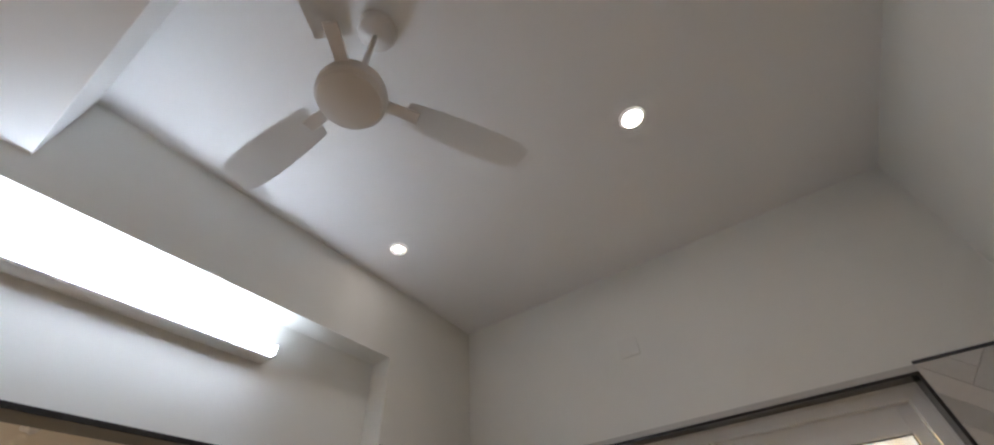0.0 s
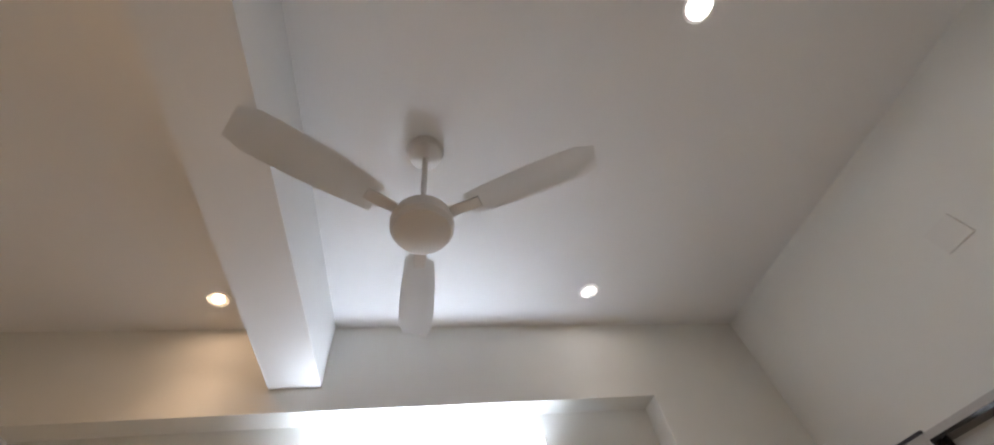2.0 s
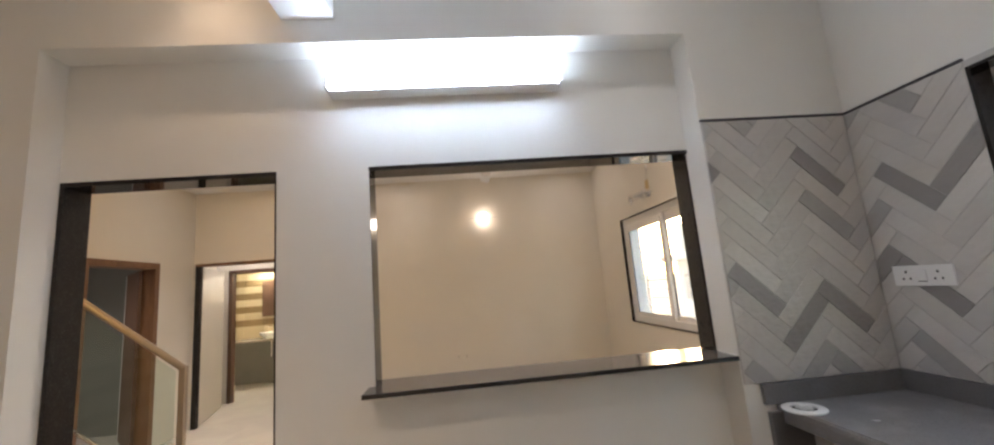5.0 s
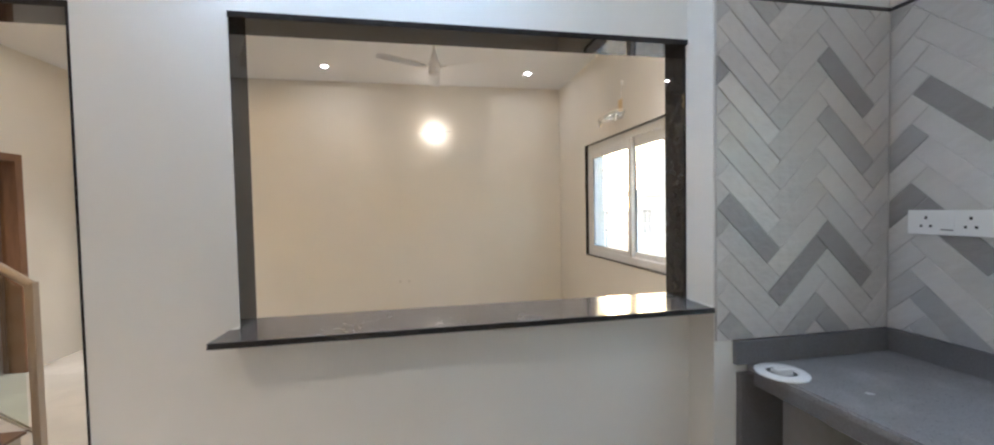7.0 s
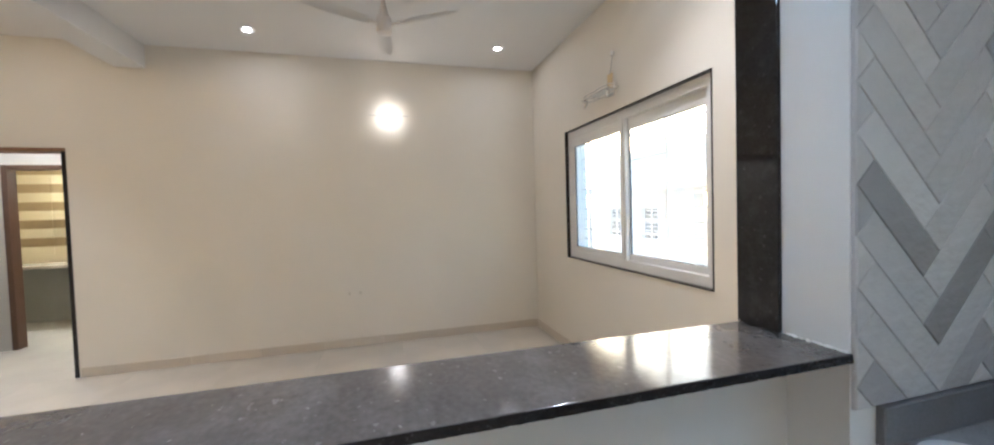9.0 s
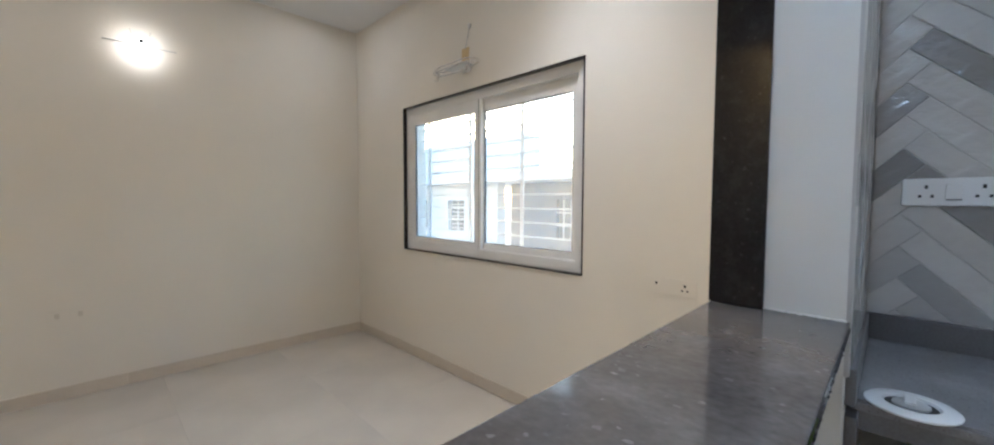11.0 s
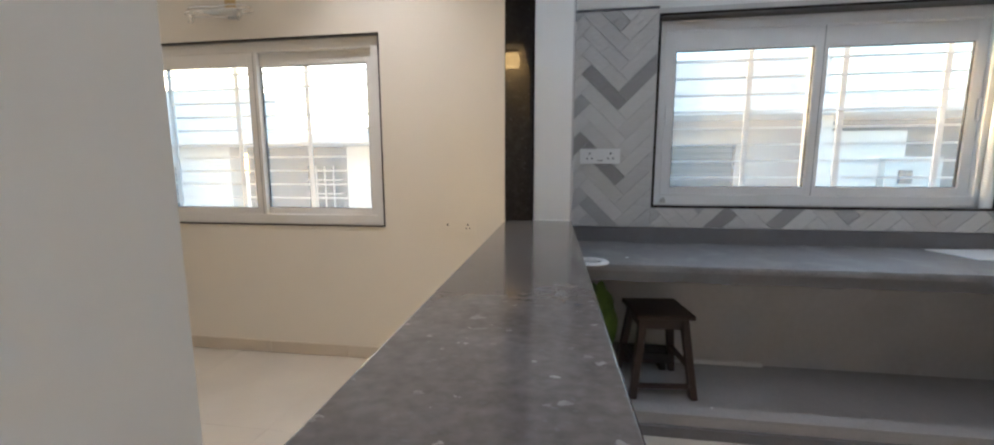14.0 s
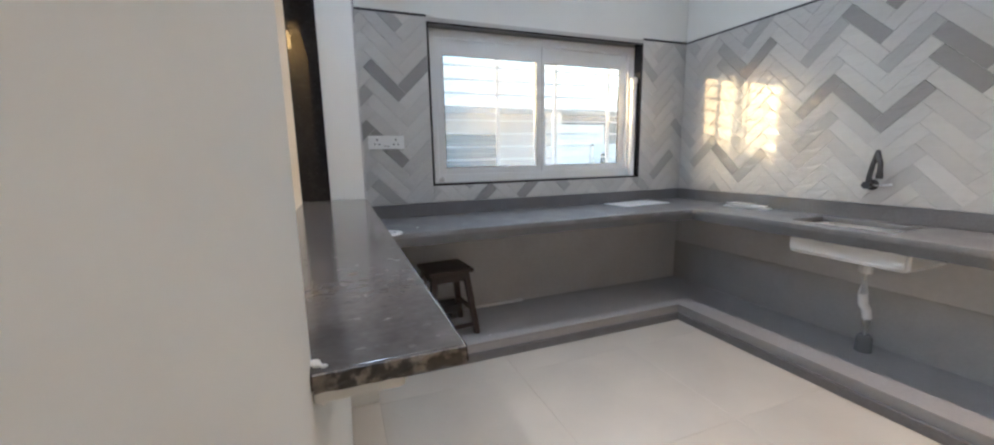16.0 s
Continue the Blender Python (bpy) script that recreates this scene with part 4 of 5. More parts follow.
def ceiling_fan(x, y, zc, drop, angle, label):
    f = thing("ceiling_fan", (x, y, zc), label, "ceiling fan")
    part("canopy", lathe_bm([(0, 0), (0.07, 0), (0.075, -0.015), (0.066, -0.05), (0.03, -0.075), (0.012, -0.08), (0, -0.08)], 32), FANW, f, smooth=True)
    part("rod", lathe_bm([(0.011, -0.07), (0.011, -drop + 0.12)], 14), FANW, f, smooth=True)
    part("rod_cup", lathe_bm([(0.012, -drop + 0.17), (0.03, -drop + 0.14), (0.035, -drop + 0.1), (0, -drop + 0.1)], 24), FANW, f, smooth=True)
    part("motor", lathe_bm([(0, -drop + 0.115), (0.06, -drop + 0.11), (0.095, -drop + 0.085), (0.102, -drop + 0.055), (0.1, -drop + 0.03), (0.096, -drop + 0.026), (0.09, -drop + 0.012), (0.06, -drop + 0.003), (0, -drop)], 40), FANW, f, smooth=True)
    for k in range(3):
        a = radians(angle + 120 * k)
        bm = bmesh.new()
        rows = []
        n = 9
        for i in range(n):
            u = i / (n - 1)
            r = 0.16 + 0.42 * u
            half = 0.05 + 0.016 * math.sin(u * 2.4)
            if i == n - 1:
                half *= 0.75
            rows.append([bm.verts.new((r, s * half, -drop + 0.07 + 0.010 * s + 0.006 * (1 - s * s))) for s in (-1, -0.5, 0, 0.5, 1)])
        for p, q in zip(rows, rows[1:]):
            for i in range(4):
                bm.faces.new((p[i], p[i + 1], q[i + 1], q[i]))
        bmesh.ops.solidify(bm, geom=bm.faces[:], thickness=0.003)
        bmesh.ops.transform(bm, matrix=Matrix.Rotation(a, 4, "Z"), verts=bm.verts)
        b = part("blade", bm, BLADE, f, smooth=True)
        arm = box_bm(0.085, 0.2, -0.02, 0.02, -drop + 0.062, -drop + 0.068, 0.002)
        bmesh.ops.transform(arm, matrix=Matrix.Rotation(a, 4, "Z"), verts=arm.verts)
        part("blade_arm", arm, FANW, f)


def small_fan(x, y, zc, drop, angle):
    """A fan with a slim upright motor on a tapered stem."""
    f = thing("ceiling_fan", (x, y, zc), "off-white ceiling fan with a slim motor in the dining room", "ceiling fan")
    part("canopy", lathe_bm([(0, 0), (0.085, 0), (0.088, -0.010), (0.080, -0.018), (0.050, -0.024), (0.044, -0.06), (0.030, -0.11), (0.011, -0.15), (0, -0.15)], 32), FANW, f, smooth=True)
    part("rod", lathe_bm([(0.010, -0.14), (0.009, -drop + 0.20)], 14), FANW, f, smooth=True)
    part("rod_cup", lathe_bm([(0.010, -drop + 0.22), (0.022, -drop + 0.17), (0.036, -drop + 0.112), (0, -drop + 0.11)], 24), FANW, f, smooth=True)
    part("motor", lathe_bm([(0, -drop + 0.108), (0.044, -drop + 0.108), (0.049, -drop + 0.10), (0.050, -drop + 0.095), (0.047, -drop + 0.092), (0.050, -drop + 0.089), (0.051, -drop + 0.02), (0.046, -drop + 0.004), (0.03, -drop), (0, -drop)], 32), FANW, f, smooth=True)
    for k in range(3):
        turn = Matrix.Rotation(radians(angle + 120 * k), 4, "Z")
        bm = bmesh.new()
        rows = []
        for i in range(8):
            u = i / 7
            half = (0.030 + 0.022 * math.sin(u * 2.6)) * (0.75 if i == 7 else 1)
            rows.append([bm.verts.new((0.09 + 0.42 * u, s * half, -drop + 0.06 + 0.008 * s + 0.004 * (1 - s * s))) for s in (-1, -0.5, 0, 0.5, 1)])
        for p, q in zip(rows, rows[1:]):
            for i in range(4):
                bm.faces.new((p[i], p[i + 1], q[i + 1], q[i]))
        bmesh.ops.solidify(bm, geom=bm.faces[:], thickness=0.003)
        bmesh.ops.transform(bm, matrix=turn, verts=bm.verts)
        part("blade", bm, BLADE, f, smooth=True)
        arm = box_bm(0.045, 0.115, -0.014, 0.014, -drop + 0.056, -drop + 0.061, 0.002)
        bmesh.ops.transform(arm, matrix=turn, verts=arm.verts)
        part("blade_arm", arm, FANW, f)


tube_lamp("tube_light", -0.165, 0.99, 0.0, 2.505, -1, TUBE, "lit white tube light on a batten in the wall recess")
downlight(1.335, -0.45, ZC, (1.0, 0.95, 0.88), SPOT_WATTS * 0.1, "lit round recessed downlight in the kitchen ceiling", 90, 13.0)
downlight(1.33, -1.955, ZC, (1.0, 0.95, 0.88), SPOT_WATTS * 0.55, "lit round recessed downlight in the kitchen ceiling", 90, 48.0)
downlight(-0.65, -0.385, ZC, WARM, SPOT_WATTS * 0.15, "lit warm recessed downlight in the hall ceiling", 100, 15.0)
downlight(-0.70, -1.95, ZC, WARM, SPOT_WATTS * 2.5, "lit warm recessed downlight in the hall ceiling", 100, 62.0)
downlight(-0.417, 3.22, ZD, MILD, SPOT_WATTS * 0.05, "lit recessed downlight in the dining ceiling", 110, 24.0)
downlight(1.85, 3.18, ZD, MILD, SPOT_WATTS * 0.05, "lit recessed downlight in the dining ceiling", 110, 24.0)
downlight(-0.417, 0.95, ZD, MILD, SPOT_WATTS * 1.0, "lit recessed downlight in the dining ceiling", 110, 45.0)
downlight(1.85, 0.95, ZD, MILD, SPOT_WATTS * 0.8, "lit recessed downlight in the dining ceiling", 110, 45.0)
# The next three are added fill lamps, out of view, for the rooms beyond.
downlight(-2.30, 2.9, ZD, MILD, SPOT_WATTS * 1.1, "unseen downlight added to brighten the stair hall", 80)
downlight(-2.75, 4.45, ZC, MILD, SPOT_WATTS * 1.2, "unseen downlight added to brighten the passage", 120, 34.0)
downlight(-4.2, 2.5, 2.6, MILD, SPOT_WATTS * 1.4, "unseen downlight added to brighten the side room", 120, 40.0)
ceiling_fan(0.365, -1.30, ZC, 0.565, 92, "off-white three-blade ceiling fan under the kitchen ceiling")
small_fan(0.725, 2.0, ZD, 0.455, 88)


def wall_lamp_lit():
    w = thing("wall_lamp", (0.765, YD, 2.46), "lit warm globe wall lamp with thin metal arms", "wall lamp")
    part("back_plate", lathe_bm([(0, 0), (0.05, 0), (0.05, -0.012), (0, -0.014)], 24, "y"), STEEL, w)
    part("globe", lathe_bm([(0, -0.040), (0.040, -0.036), (0.066, -0.022), (0.074, 0.0), (0.066, 0.022), (0.040, 0.036), (0, 0.040)], 32, "y", (0, -0.10, 0)), GLOBE, w, "glowing frosted globe", smooth=True)
    part("knob", lathe_bm([(0, -0.008), (0.016, -0.006), (0.017, 0.006), (0, 0.010)], 16, "y", (0, -0.148, 0.014)), STEEL, w, "small metal knob")
    part("arm", sweep_bm([(-0.20, -0.10, -0.005), (0.20, -0.10, -0.005)], 0.004, 8), STEEL, w)
    for x in (-0.055, 0.055):
        part("prong", sweep_bm([(x, -0.10, 0.10), (x * 0.8, -0.10, 0.03)], 0.003, 8), STEEL, w)
    up = new("wall_lamp_light", bpy.data.lights.new("wall_lamp_light", "SPOT"))
    up.data.energy, up.data.color, up.data.shadow_soft_size = 0.28, (1.0, 0.72, 0.48), 0.03
    up.data.spot_size, up.data.spot_blend = radians(80), 1.0
    up.matrix_local = look((0, -0.12, 0.06), (0, -0.62, 1.0))
    up.parent = w


def wall_lamp_unlit():
    w = thing("wall_lamp", (XW - 0.004, 2.03, 2.31), "unlit chrome wire wall lamp above the dining window", "wall lamp")
    part("back_plate", box_bm(-0.012, 0.0, -0.04, 0.04, -0.025, 0.025, 0.003), CHROME, w)
    part("amber_backing", box_bm(-0.003, 0.0, -0.02, 0.06, 0.03, 0.16, 0.001), AMBER, w, "amber tape strip up the wall")
    part("glass_plate", box_bm(-0.12, -0.03, -0.10, 0.14, 0.004, 0.010, 0.002), FROST, w, "small frosted glass plate")
    # two bent wires, one above the other, with curled ends
    for z, o in ((0.018, 0.0), (-0.006, 0.018)):
        pts = [(-0.012, -0.05, z), (-0.05, -0.10 - o, z), (-0.06, -0.17 - o, z), (-0.09, -0.20 - o, z - 0.004), (-0.135, -0.18 - o, z - 0.006), (-0.15, -0.10, z - 0.004),
               (-0.15, 0.0, z - 0.01), (-0.15, 0.12, z - 0.004), (-0.14, 0.20 + o, z - 0.004), (-0.10, 0.25 + o, z), (-0.05, 0.22 + o, z), (-0.03, 0.12, z), (-0.012, 0.05, z)]
        part("wire", sweep_bm(pts, 0.0042, 8), CHROME, w, smooth=True)
    for y in (-0.14, 0.19):
        part("holder", lathe_bm([(0, 0.012), (0.008, 0.01), (0.014, 0.0), (0.016, -0.035), (0.009, -0.05), (0.006, -0.062), (0, -0.064)], 16, at=(-0.125, y, -0.006)), CHROME, w, smooth=True)
        part("hook", sweep_bm([(-0.125, y, -0.06), (-0.125, y + 0.012, -0.075), (-0.125, y + 0.028, -0.07), (-0.125, y + 0.03, -0.05)], 0.003, 6), CHROME, w, smooth=True)
    part("cable", sweep_bm([(-0.004, 0.02, 0.15), (-0.006, 0.0, 0.20), (-0.006, -0.02, 0.26), (-0.008, -0.03, 0.285)], 0.003, 6), GREYP, w, "thin grey cable up the wall")
    part("cable_end", lathe_bm([(0, 0), (0.012, 0), (0.013, 0.03), (0, 0.034)], 12, at=(-0.014, -0.035, 0.28)), PLASTIC, w, "small white cable end", smooth=True)


wall_lamp_lit()
wall_lamp_unlit()


# small open wall box in the dining room
def wall_box(name, y0, y1, z0, z1, label):
    s = thing(name, (0, 0, 0), label, "socket")
    part("plate", box_bm(XW - 0.009, XW - 0.004, y0, y1, z0, z1, 0.001), CREAM, s)
    for f in (0.22, 0.78):
        c = y0 + (y1 - y0) * f
        part("hole", box_bm(XW - 0.0105, XW - 0.0088, c - 0.005, c + 0.005, z1 - 0.036, z1 - 0.024), DARKP, s, "dark pin hole")
        if f < 0.5:
            for o in (-0.012, 0.012):
                part("hole", box_bm(XW - 0.0105, XW - 0.0088, c + o - 0.004, c + o + 0.004, z1 - 0.056, z1 - 0.048), DARKP, s, "dark pin hole")


def far_socket():
    s = thing("socket", (0, 0, 0), "cream socket plate low on the far cream dining wall", "socket")
    part("plate", box_bm(0.235, 0.495, YD - 0.007, YD, 0.53, 0.61, 0.002), CREAM, s)
    for x in (0.29, 0.345, 0.40):
        part("switch", box_bm(x - 0.012, x + 0.012, YD - 0.010, YD - 0.0068, 0.555, 0.59, 0.001), WDOOR if x > 0.39 or x < 0.3 else CREAM, s)


far_socket()
wall_box("socket", 0.42, 0.66, 0.905, 0.985, "cream socket plate low on the cream dining wall")


# ---- beyond the doorway ----
def beyond():
    fr = thing("door_2", (0, 0, 0), "timber-framed doorway with a brown door ajar", "door", kind=S)
    y0, y1, zt = 2.15, 3.13, 2.07
    part("jamb", box_bm(XL - 0.13, XL + 0.012, y0 - 0.0, y0 + 0.07, 0, zt, 0.003), WOOD, fr)
    part("jamb", box_bm(XL - 0.13, XL + 0.012, y1 - 0.07, y1, 0, zt, 0.003), WOOD, fr)
    part("head", box_bm(XL - 0.13, XL + 0.012, y0 + 0.07, y1 - 0.07, zt - 0.07, zt, 0.003), WOOD, fr)
    leaf = box_bm(-0.78, 0.0, -0.035, 0.0, 0.01, zt - 0.08, 0.003)
    bmesh.ops.transform(leaf, matrix=pose(XL - 0.12, y1 - 0.08, 0, 0, 0, -45), verts=leaf.verts)
    part("door_leaf", leaf, BROWN, fr, "plain brown flush door leaf")
    ed = box_bm(-0.80, -0.785, -0.04, 0.005, 0.01, zt - 0.08)
    bmesh.ops.transform(ed, matrix=pose(XL - 0.12, y1 - 0.08, 0, 0, 0, -45), verts=ed.verts)
    part("leaf_edge", ed, PLASTIC, fr, "pale door edge")
    # room behind it; its low light is put into the dark wall colour
    solid("wall_bath", join_bm(box_bm(-5.2, -5.1, 1.2, 4.0, 0, ZC), join_bm(box_bm(-5.1, XL - 0.151, 1.2, 1.3, 0, ZC), box_bm(-5.1, XL - 0.151, 3.9, 4.0, 0, ZC))), DIM, "tiled walls of the room behind the timber doorway, dimness put into their grey", "wall", kind=S)
    solid("ceiling", box_bm(-5.2, XL - 0.151, 1.2, 4.0, 2.6, 2.7), CEIL, "ceiling of the dim side room", "ceiling", kind=S)
    # passage with a bathroom at its end
    d3 = thing("door_3", (0, 0, 0), "dark-framed doorway in the far dining wall", "door", kind=S)
    part("jamb", box_bm(-3.14, -3.078, YD - 0.006, YD + 0.055, 0, 2.06, 0.002), BLACK, d3)
    part("jamb", box_bm(-2.09, -2.058, YD - 0.006, YD + 0.156, 0, 2.06, 0.002), BLACK, d3)
    part("head", box_bm(-3.14, -2.058, YD - 0.007, YD + 0.156, 2.06, 2.092, 0.002), WOOD, d3, "thin pale timber head")
    leaf = box_bm(-0.025, 0.0, 0.0, 1.0, 0.01, 2.05, 0.003)
    bmesh.ops.transform(leaf, matrix=pose(-3.083, YD + 0.06, 0, 0, 0, 15.5), verts=leaf.verts)
    part("door_leaf", leaf, WDOOR, d3, "cream flush door leaf standing open")
    solid("wall_passage", pierced_bm("y", 5.0, 5.1, -4.9, -1.4, 0, ZC, [(-3.40, -2.2, 0.0, 2.08)]), CREAM, "cream passage wall with a bathroom doorway", "wall", kind=S)
    solid("wall_passage", box_bm(-1.5, -1.4, YD + 0.15, 5.0, 0, ZC), CREAM, "cream passage wall", "wall", kind=S)
    solid("wall_passage", box_bm(-3.75, -3.6, YD + 0.15, 5.0, 0, ZC), CREAM, "cream passage wall", "wall", kind=S)
    d4 = thing("door_4", (0, 0, 0), "dark timber frame of the bathroom doorway", "door", kind=S)
    part("jamb", box_bm(-3.40, -3.345, 4.99, 5.11, 0, 2.08, 0.002), BROWN, d4)
    part("jamb", box_bm(-2.25, -2.2, 4.99, 5.11, 0, 2.08, 0.002), BROWN, d4)
    part("head", box_bm(-3.345, -2.25, 4.99, 5.11, 2.03, 2.08, 0.002), BROWN, d4)
    # bathroom
    yb = 6.6
    bw = solid("wall_bathroom", box_bm(-4.8, -1.6, yb, yb + 0.1, 0, 2.8), BATH, "bathroom wall with light and brown tile courses", "wall", kind=S)
    solid("wall_bathroom", box_bm(-4.9, -4.8, 5.1, yb, 0, 2.8), BATH, "light tiled bathroom wall", "wall", kind=S)
    solid("wall_bathroom", box_bm(-1.6, -1.5, 5.1, yb, 0, 2.8), BATH, "light tiled bathroom wall", "wall", kind=S)
    solid("ceiling", box_bm(-4.9, -1.5, 5.1, yb, 2.5, 2.6), CEIL, "white bathroom ceiling", "ceiling", kind=S)
    for i in range(12):
        z = 0.95 + i * 0.13
        for k in range(8):
            x = -4.78 + k * 0.4
            t = part("tile", box_bm(x, x + 0.396, yb - 0.008, yb, z, z + 0.126), BATHD if i % 2 else BATH, bw)
    solid("vanity_top", box_bm(-4.4, -2.6, 6.15, yb - 0.01, 0.80, 0.84, 0.004), STONE, "stone vanity shelf in the bathroom", "shelf")
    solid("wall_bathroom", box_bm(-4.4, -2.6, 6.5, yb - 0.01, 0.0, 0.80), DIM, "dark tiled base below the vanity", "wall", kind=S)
    b = lathe_bm([(0, 0), (0.12, 0), (0.19, 0.09), (0.2, 0.12), (0.18, 0.12), (0.1, 0.03), (0, 0.02)], 28, at=(-3.35, 6.35, 0.84))
    solid("wash_basin", b, PLASTIC, "round white basin on the stone vanity shelf", "basin", smooth=True)
    mir = thing("wall_cabinet", (0, 0, 0), "brown wooden wall cabinet in the bathroom", "cabinet")
    part("frame", box_bm(-3.62, -3.18, yb - 0.045, yb - 0.009, 1.25, 1.95, 0.004), BROWN, mir)
    part("door_panel", box_bm(-3.58, -3.22, yb - 0.052, yb - 0.0455, 1.29, 1.91, 0.002), BROWN, mir)
    tp = thing("basin_tap", (0, 0, 0), "chrome tap above the basin", "tap")
    part("spout", sweep_bm([(-3.42, 6.59, 1.05), (-3.42, 6.45, 1.08), (-3.42, 6.40, 1.05)], 0.012, 10), CHROME, tp, smooth=True)
    part("waste_pipe", sweep_bm([(-3.35, 6.38, 0.8), (-3.35, 6.38, 0.5), (-3.35, 6.48, 0.45)], 0.02, 10), CHROME, tp, smooth=True)
    tube_lamp("tube_light", -3.75, -3.05, yb - 0.009, 2.2, -1, BTUBE, "lit warm tube light above the bathroom mirror")


def staircase():
    st = thing("staircase", (0, 0, 0), "stone staircase rising to the side wall", "staircase", kind=S)
    x, rise, run = -1.83, 0.172, 0.232
    for i in range(6):
        x1 = x - run * i
        part("step", box_bm(max(x1 - run, XL + 0.002), x1, T + 0.02, 1.42, 0, rise * (i + 1) - 0.022), STONE, st)
        part("tread", box_bm(max(x1 - run, XL + 0.002), x1 + 0.02, T + 0.02, 1.44, rise * (i + 1) - 0.022, rise * (i + 1), 0.004), TREAD, st, "brown polished stone tread")
    r = thing("stair_rail", (0, 0, 0), "glass stair balustrade with a satin metal handrail", "balustrade")
    y = 1.47
    part("handrail", sweep_bm([(-1.77, y, 1.055), (-2.45, y, 1.56), (-3.15, y, 2.085)], 0.026, 12), RAIL, r, smooth=True)
    part("newel", box_bm(-1.795, -1.748, y - 0.022, y + 0.022, 0, 1.075, 0.004), RAIL, r)
    bm = bmesh.new()
    pts = [(-1.83, 0.16), (-1.83, 1.04), (-3.08, 1.98), (-3.08, 1.10)]
    f = [bm.verts.new((p[0], y - 0.005, p[1])) for p in pts]
    b = [bm.verts.new((p[0], y + 0.005, p[1])) for p in pts]
    bm.faces.new(f)
    bm.faces.new(b[::-1])
    for i in range(4):
        bm.faces.new((f[i], b[i], b[(i + 1) % 4], f[(i + 1) % 4]))
    bmesh.ops.recalc_face_normals(bm, faces=bm.faces)
    g = part("glass_panel", bm, RGLASS, r, "clear glass panel")
    g.visible_shadow = False
    part("bottom_channel", sweep_bm([(-1.80, y, 0.14), (-3.09, y, 1.10)], 0.012, 8), CHROME, r)
    part("clamp", box_bm(-2.12, -2.08, y - 0.02, y + 0.02, 0.32, 0.42, 0.003), CHROME, r)


TREAD = mat("brown_tread", (0.20, 0.13, 0.09), 0.25, var=0.1)
beyond()
staircase()
# Added glowing box, only there to put an amber reflection in the right jamb.
cl = thing("amber_reflection_source", (-2.88, 0.62, ZD), "unseen glowing amber box added over the stairs for the granite's reflection", "ceiling light")
part("frame", box_bm(-0.16, 0.16, -0.13, 0.13, -0.03, 0.0, 0.004), BROWN, cl)
for k in (-1, 1):
    part("diffuser", box_bm(k * 0.075 - 0.06, k * 0.075 + 0.06, -0.14, 0.14, -0.20, -0.0305, 0.006), AMBERGLOW, cl, "glowing amber panel")


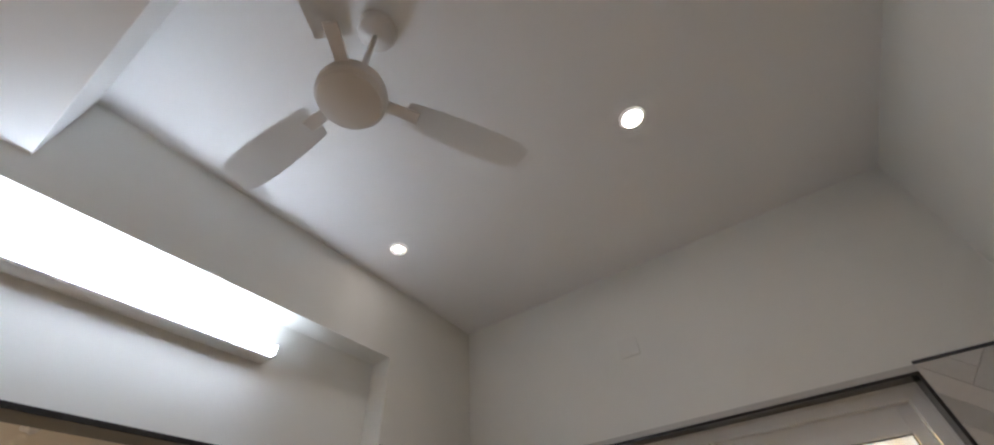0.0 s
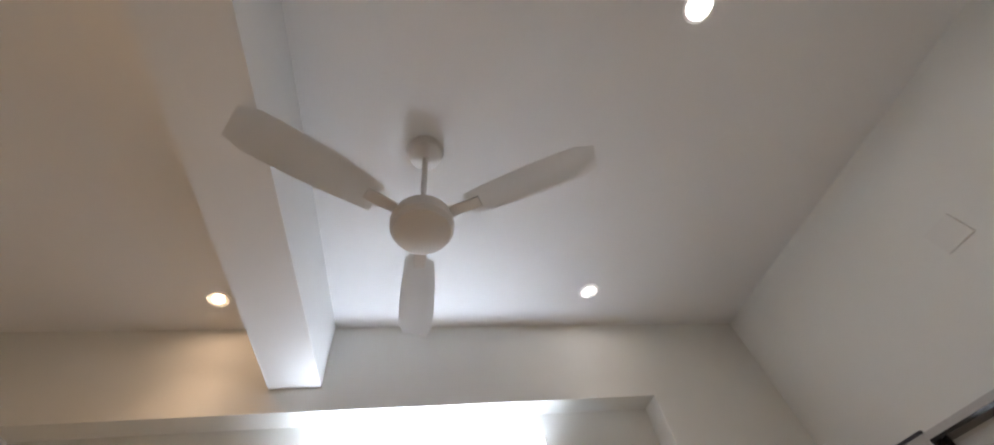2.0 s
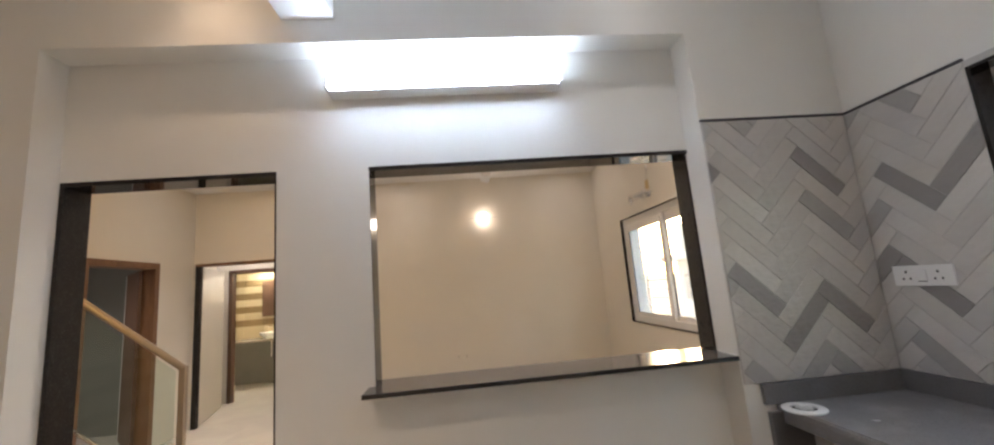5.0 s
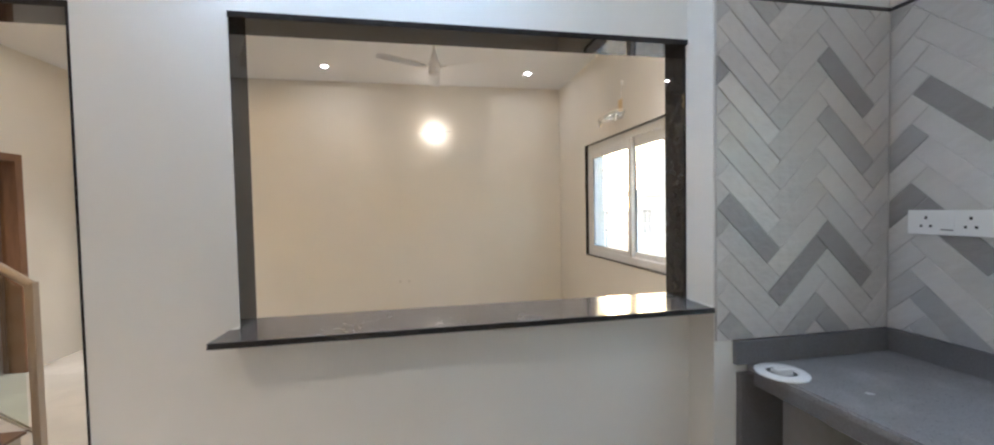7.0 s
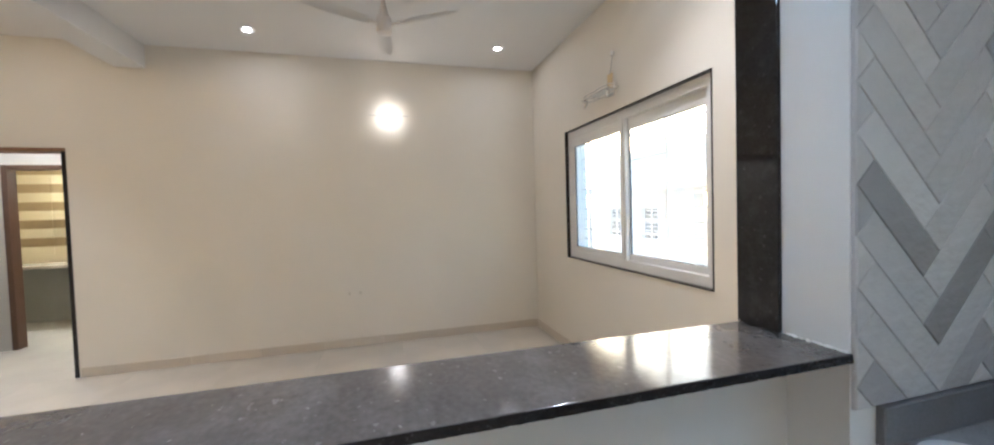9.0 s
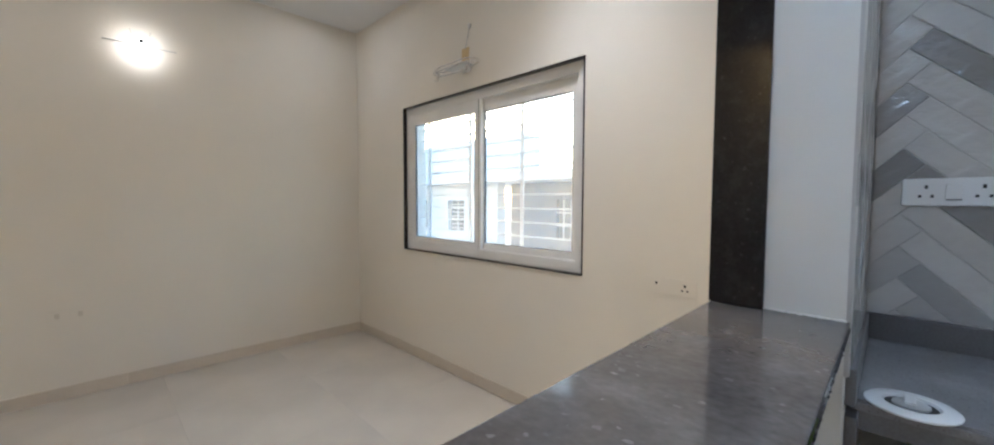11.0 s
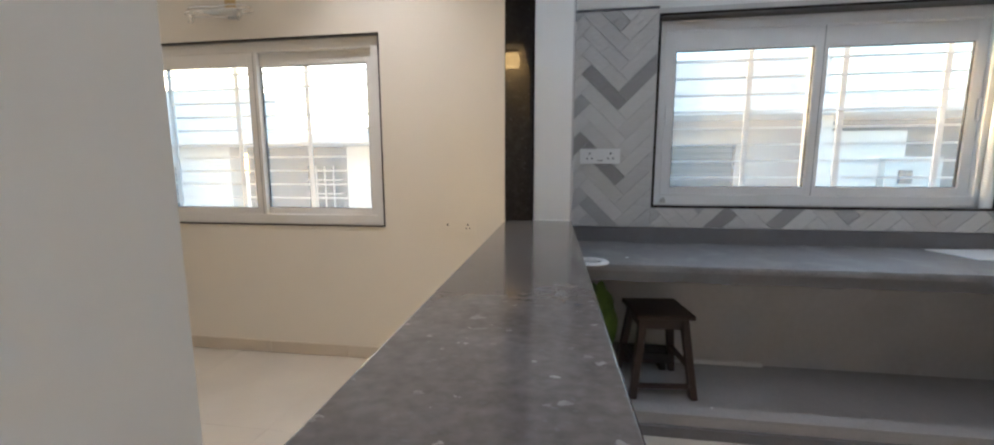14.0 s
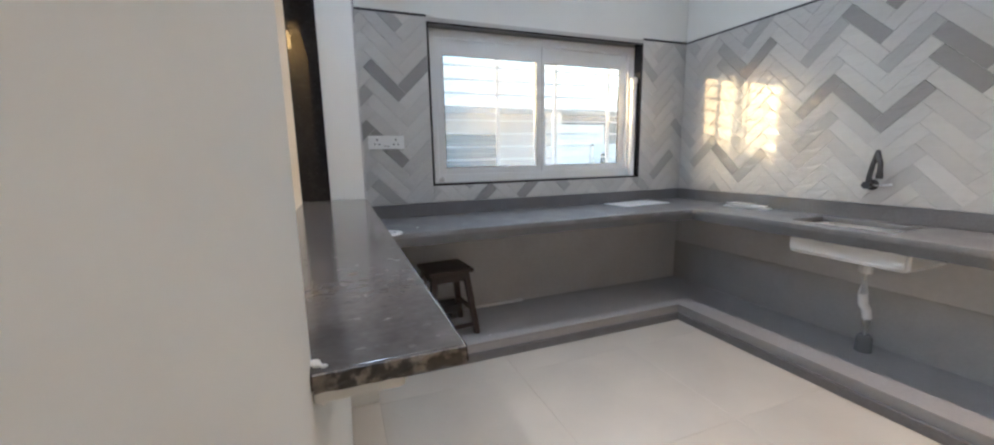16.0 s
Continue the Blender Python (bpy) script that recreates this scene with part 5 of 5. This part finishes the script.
# ---- outside ----
def outside():
    tagged(new("ground", mesh_of("ground", box_bm(XW + 0.231, 400, -300, 300, -0.9, -0.6), GROUND)), "pale paved ground outside", "ground", kind=S)
    h = thing("house", (0, 0, 0), "white neighbouring house with a flat slab roof beyond the dining window", "house")
    part("wall", box_bm(6.8, 7.0, 1.6, 3.66, -0.6, 1.76), FACADE, h, "white rendered wall")
    # This wall's shade is in its dark grey colour.
    part("wall", pierced_bm("x", 7.2, 7.4, 3.6, 5.98, -0.6, 1.76, [(3.98, 4.70, 0.6, 1.40)]), FACADED, h, "rendered wall with its shade put into a dark grey")
    part("wall", pierced_bm("x", 6.75, 7.0, 5.98, 9.5, -0.6, 1.76, [(7.10, 7.72, 0.62, 1.38), (8.6, 9.2, 0.62, 1.38)]), FACADE, h, "white rendered wall with small windows")
    for a, b in ((7.10, 7.72), (8.6, 9.2)):
        w = part("window", box_bm(6.86, 6.90, a, b, 0.62, 1.38), OGLASS, h, "dark window")
        for k in range(1, 8):
            part("grill_bar", box_bm(6.80, 6.815, a, b, 0.62 + 0.095 * k - 0.012, 0.62 + 0.095 * k + 0.012), FACADE, w)
        part("mullion", box_bm(6.815, 6.835, (a + b) / 2 - 0.02, (a + b) / 2 + 0.02, 0.62, 1.38), FACADE, w)
    part("roof_slab", box_bm(6.4, 9.5, 1.4, 9.8, 1.76, 1.95, 0.01), FACADE, h)
    part("pipe", box_bm(6.9, 6.98, 3.25, 3.32, 1.95, 2.1), FACADED, h)
    w = part("window", box_bm(7.28, 7.32, 3.98, 4.70, 0.6, 1.40), OGLASS, h, "dark window")
    for k in range(1, 4):
        part("mullion", box_bm(7.18, 7.2, 3.98 + 0.72 * k / 4 - 0.012, 3.98 + 0.72 * k / 4 + 0.012, 0.6, 1.40), FACADE, w)
    for k in range(1, 3):
        part("mullion", box_bm(7.165, 7.18, 3.98, 4.70, 0.6 + 0.8 * k / 3 - 0.012, 0.6 + 0.8 * k / 3 + 0.012), FACADE, w)
    # Added block in the sun's path; trims the sun patch on the sink wall.
    part("upper_storey", box_bm(8.5, 9.4, 6.9, 12.3, 1.95, 3.19, 0.01), FACADEB, h, "pale off-white block added to cut off the low sun")
    g = thing("house", (0, 0, 0), "off-white and beige neighbouring house beyond the kitchen window", "house")
    part("wall", pierced_bm("x", 7.2, 7.4, -4.25, 1.2, -0.6, 2.12, [(-3.06, -1.5, 0.9, 1.72)]), FACADEC, g, "beige rendered wall")
    part("parapet", box_bm(6.6, 6.8, -4.05, 1.2, 2.25, 2.97, 0.01), FACADEB, g, "pale off-white parapet")
    part("roof_slab", box_bm(6.4, 7.5, -7.5, 1.3, 2.12, 2.25, 0.01), FACADE, g)
    part("parapet", box_bm(6.7, 6.9, -7.5, -4.06, 2.25, 2.43, 0.01), FACADEB, g, "low pale parapet")
    part("pillar", box_bm(6.7, 6.95, -4.2, -3.98, -0.6, 2.12, 0.005), FACADE, g)
    w = part("window", box_bm(7.28, 7.32, -3.06, -1.5, 0.9, 1.72), OGLASS, g, "dark shuttered window")
    for k in range(8):
        part("louvre", box_bm(7.21, 7.25, -3.06, -1.5, 0.92 + 0.1 * k, 0.96 + 0.1 * k), FACADED, w)
    # Shadow under the roof slab, given as the wall's own grey.
    part("wall", box_bm(7.35, 7.5, -7.5, -4.26, -0.6, 2.12), FACADED, g, "wall under the slab, shade put into its grey")
    part("wall", box_bm(6.9, 7.1, -5.35, -4.3, -0.6, 1.9), FACADE, g, "white wall")
    part("wall", box_bm(6.75, 6.88, -5.75, -5.0, -0.6, 1.5), CYAN, g, "pale turquoise wall")
    part("window", box_bm(6.72, 6.75, -5.35, -5.18, 1.1, 1.3), OGLASS, g, "small dark window")


CYAN = mat("outside_turquoise", (0.58, 0.62, 0.62), 0.85, var=0.04)
outside()


# ---- floor and skirting pieces ----
def floor_tiles():
    size = 0.8
    for nm, x0, x1, y0, y1 in (("k", -0.9, XW, YS, 0.0), ("d", XL, XW, 0.0, YD)):
        base = floor
        i = 0
        x = XW - 0.02
        while x > x0 + 0.01:
            y = (-D - 0.0 if nm == "k" else YD)
            while y > y0 + 0.01:
                a, b = max(x - size, x0) + 0.0007, x - 0.0007
                c, d = max(y - size, y0) + 0.0007, y - 0.0007
                if not (nm == "k" and a > 1.86):
                    bm = bmesh.new()
                    cx, cy = (a + b) / 2, (c + d) / 2
                    add_box(bm, a - cx, b - cx, c - cy, d - cy, -0.004, 0.0)
                    ob = new("tile", mesh_of("tile", bm, FLOOR))
                    ob.location = (cx, cy, 0)
                    ob.parent = base
                y -= size
            x -= size
    # the rest of the hall and the passages
    part("tile", box_bm(XL, -0.902, YS, -0.001, -0.004, 0.0), FLOOR, floor)
    part("tile", box_bm(-5.5, XW, YD + 0.001, 7.0, -0.004, 0.0), FLOOR, floor)
    part("tile", box_bm(-5.5, XL - 0.001, 1.2, YD, -0.004, 0.0), FLOOR, floor)


def skirting():
    sk = thing("baseboard", (0, 0, 0), "beige tile skirting along the dining room walls", "skirting", kind=S)
    x = XW - 0.016
    while x > XL + 0.1 + 1.1:
        a = max(x - 0.6, -2.04)
        part("skirting_tile", box_bm(a + 0.001, x - 0.001, YD - 0.011, YD, 0.0, 0.085, 0.002, 1), SKIRT, sk)
        x -= 0.6
    y = YD - 0.012
    while y > T + 0.1:
        a = max(y - 0.6, T + 0.01)
        part("skirting_tile", box_bm(XW - 0.015, XW - 0.004, a + 0.001, y - 0.001, 0.0, 0.085, 0.002, 1), SKIRT, sk)
        y -= 0.6


floor_tiles()
skirting()
tile_wall(pier_right, "y", -D - 0.004, -1, [(X1 + 0.004, XW - 0.011, TILE_Z0, ZT)], (2.223, 1.926), 11,
          [(2.225, 1.926, 3), (1.775, 1.368, 3), (2.002, 1.203, 3), (2.23, 1.237, 3), (2.028, 1.021, 2), (2.22, 1.81, 0), (1.78, 1.761, 0), (2.026, 1.328, 0), (1.71, 1.283, 0)])
tile_wall(wall_window, "x", XW - 0.004, -1, [(KW[1] + 0.001, -D - 0.011, TILE_Z0, ZT), (KW[0], KW[1], TILE_Z0, KW[2]), (YS + 0.011, KW[0] - 0.001, TILE_Z0, ZT)], (0.36, 1.787), 12,
          [(-0.36, 1.787, 3), (-0.555, 1.80, 3), (-0.187, 1.457, 3), (-0.382, 1.281, 3), (-0.312, 1.06, 2), (-0.43, 2.146, 2), (-0.203, 1.882, 0), (-0.454, 1.894, 0), (-0.327, 1.488, 0), (-0.492, 1.285, 0),
           (-0.18, 1.185, 0), (-1.09, 1.023, 3), (-1.426, 1.035, 3), (-1.741, 1.018, 2), (-1.295, 1.005, 0), (-1.524, 0.997, 0), (-1.831, 1.028, 0), (-0.877, 1.021, 0)], -1)
tile_wall(wall_south, "y", YS + 0.004, 1, [(-0.3, XW - 0.011, TILE_Z0, ZT)], (-1.117, 1.558), 13,
          [(1.117, 1.558, 3), (1.344, 1.626, 3), (1.054, 1.927, 3), (1.242, 1.979, 2), (1.709, 2.024, 3), (1.317, 1.367, 2), (1.937, 1.202, 3), (1.658, 1.226, 2), (0.697, 1.625, 3), (1.949, 1.969, 2), (0.88, 1.801, 2)], -1)
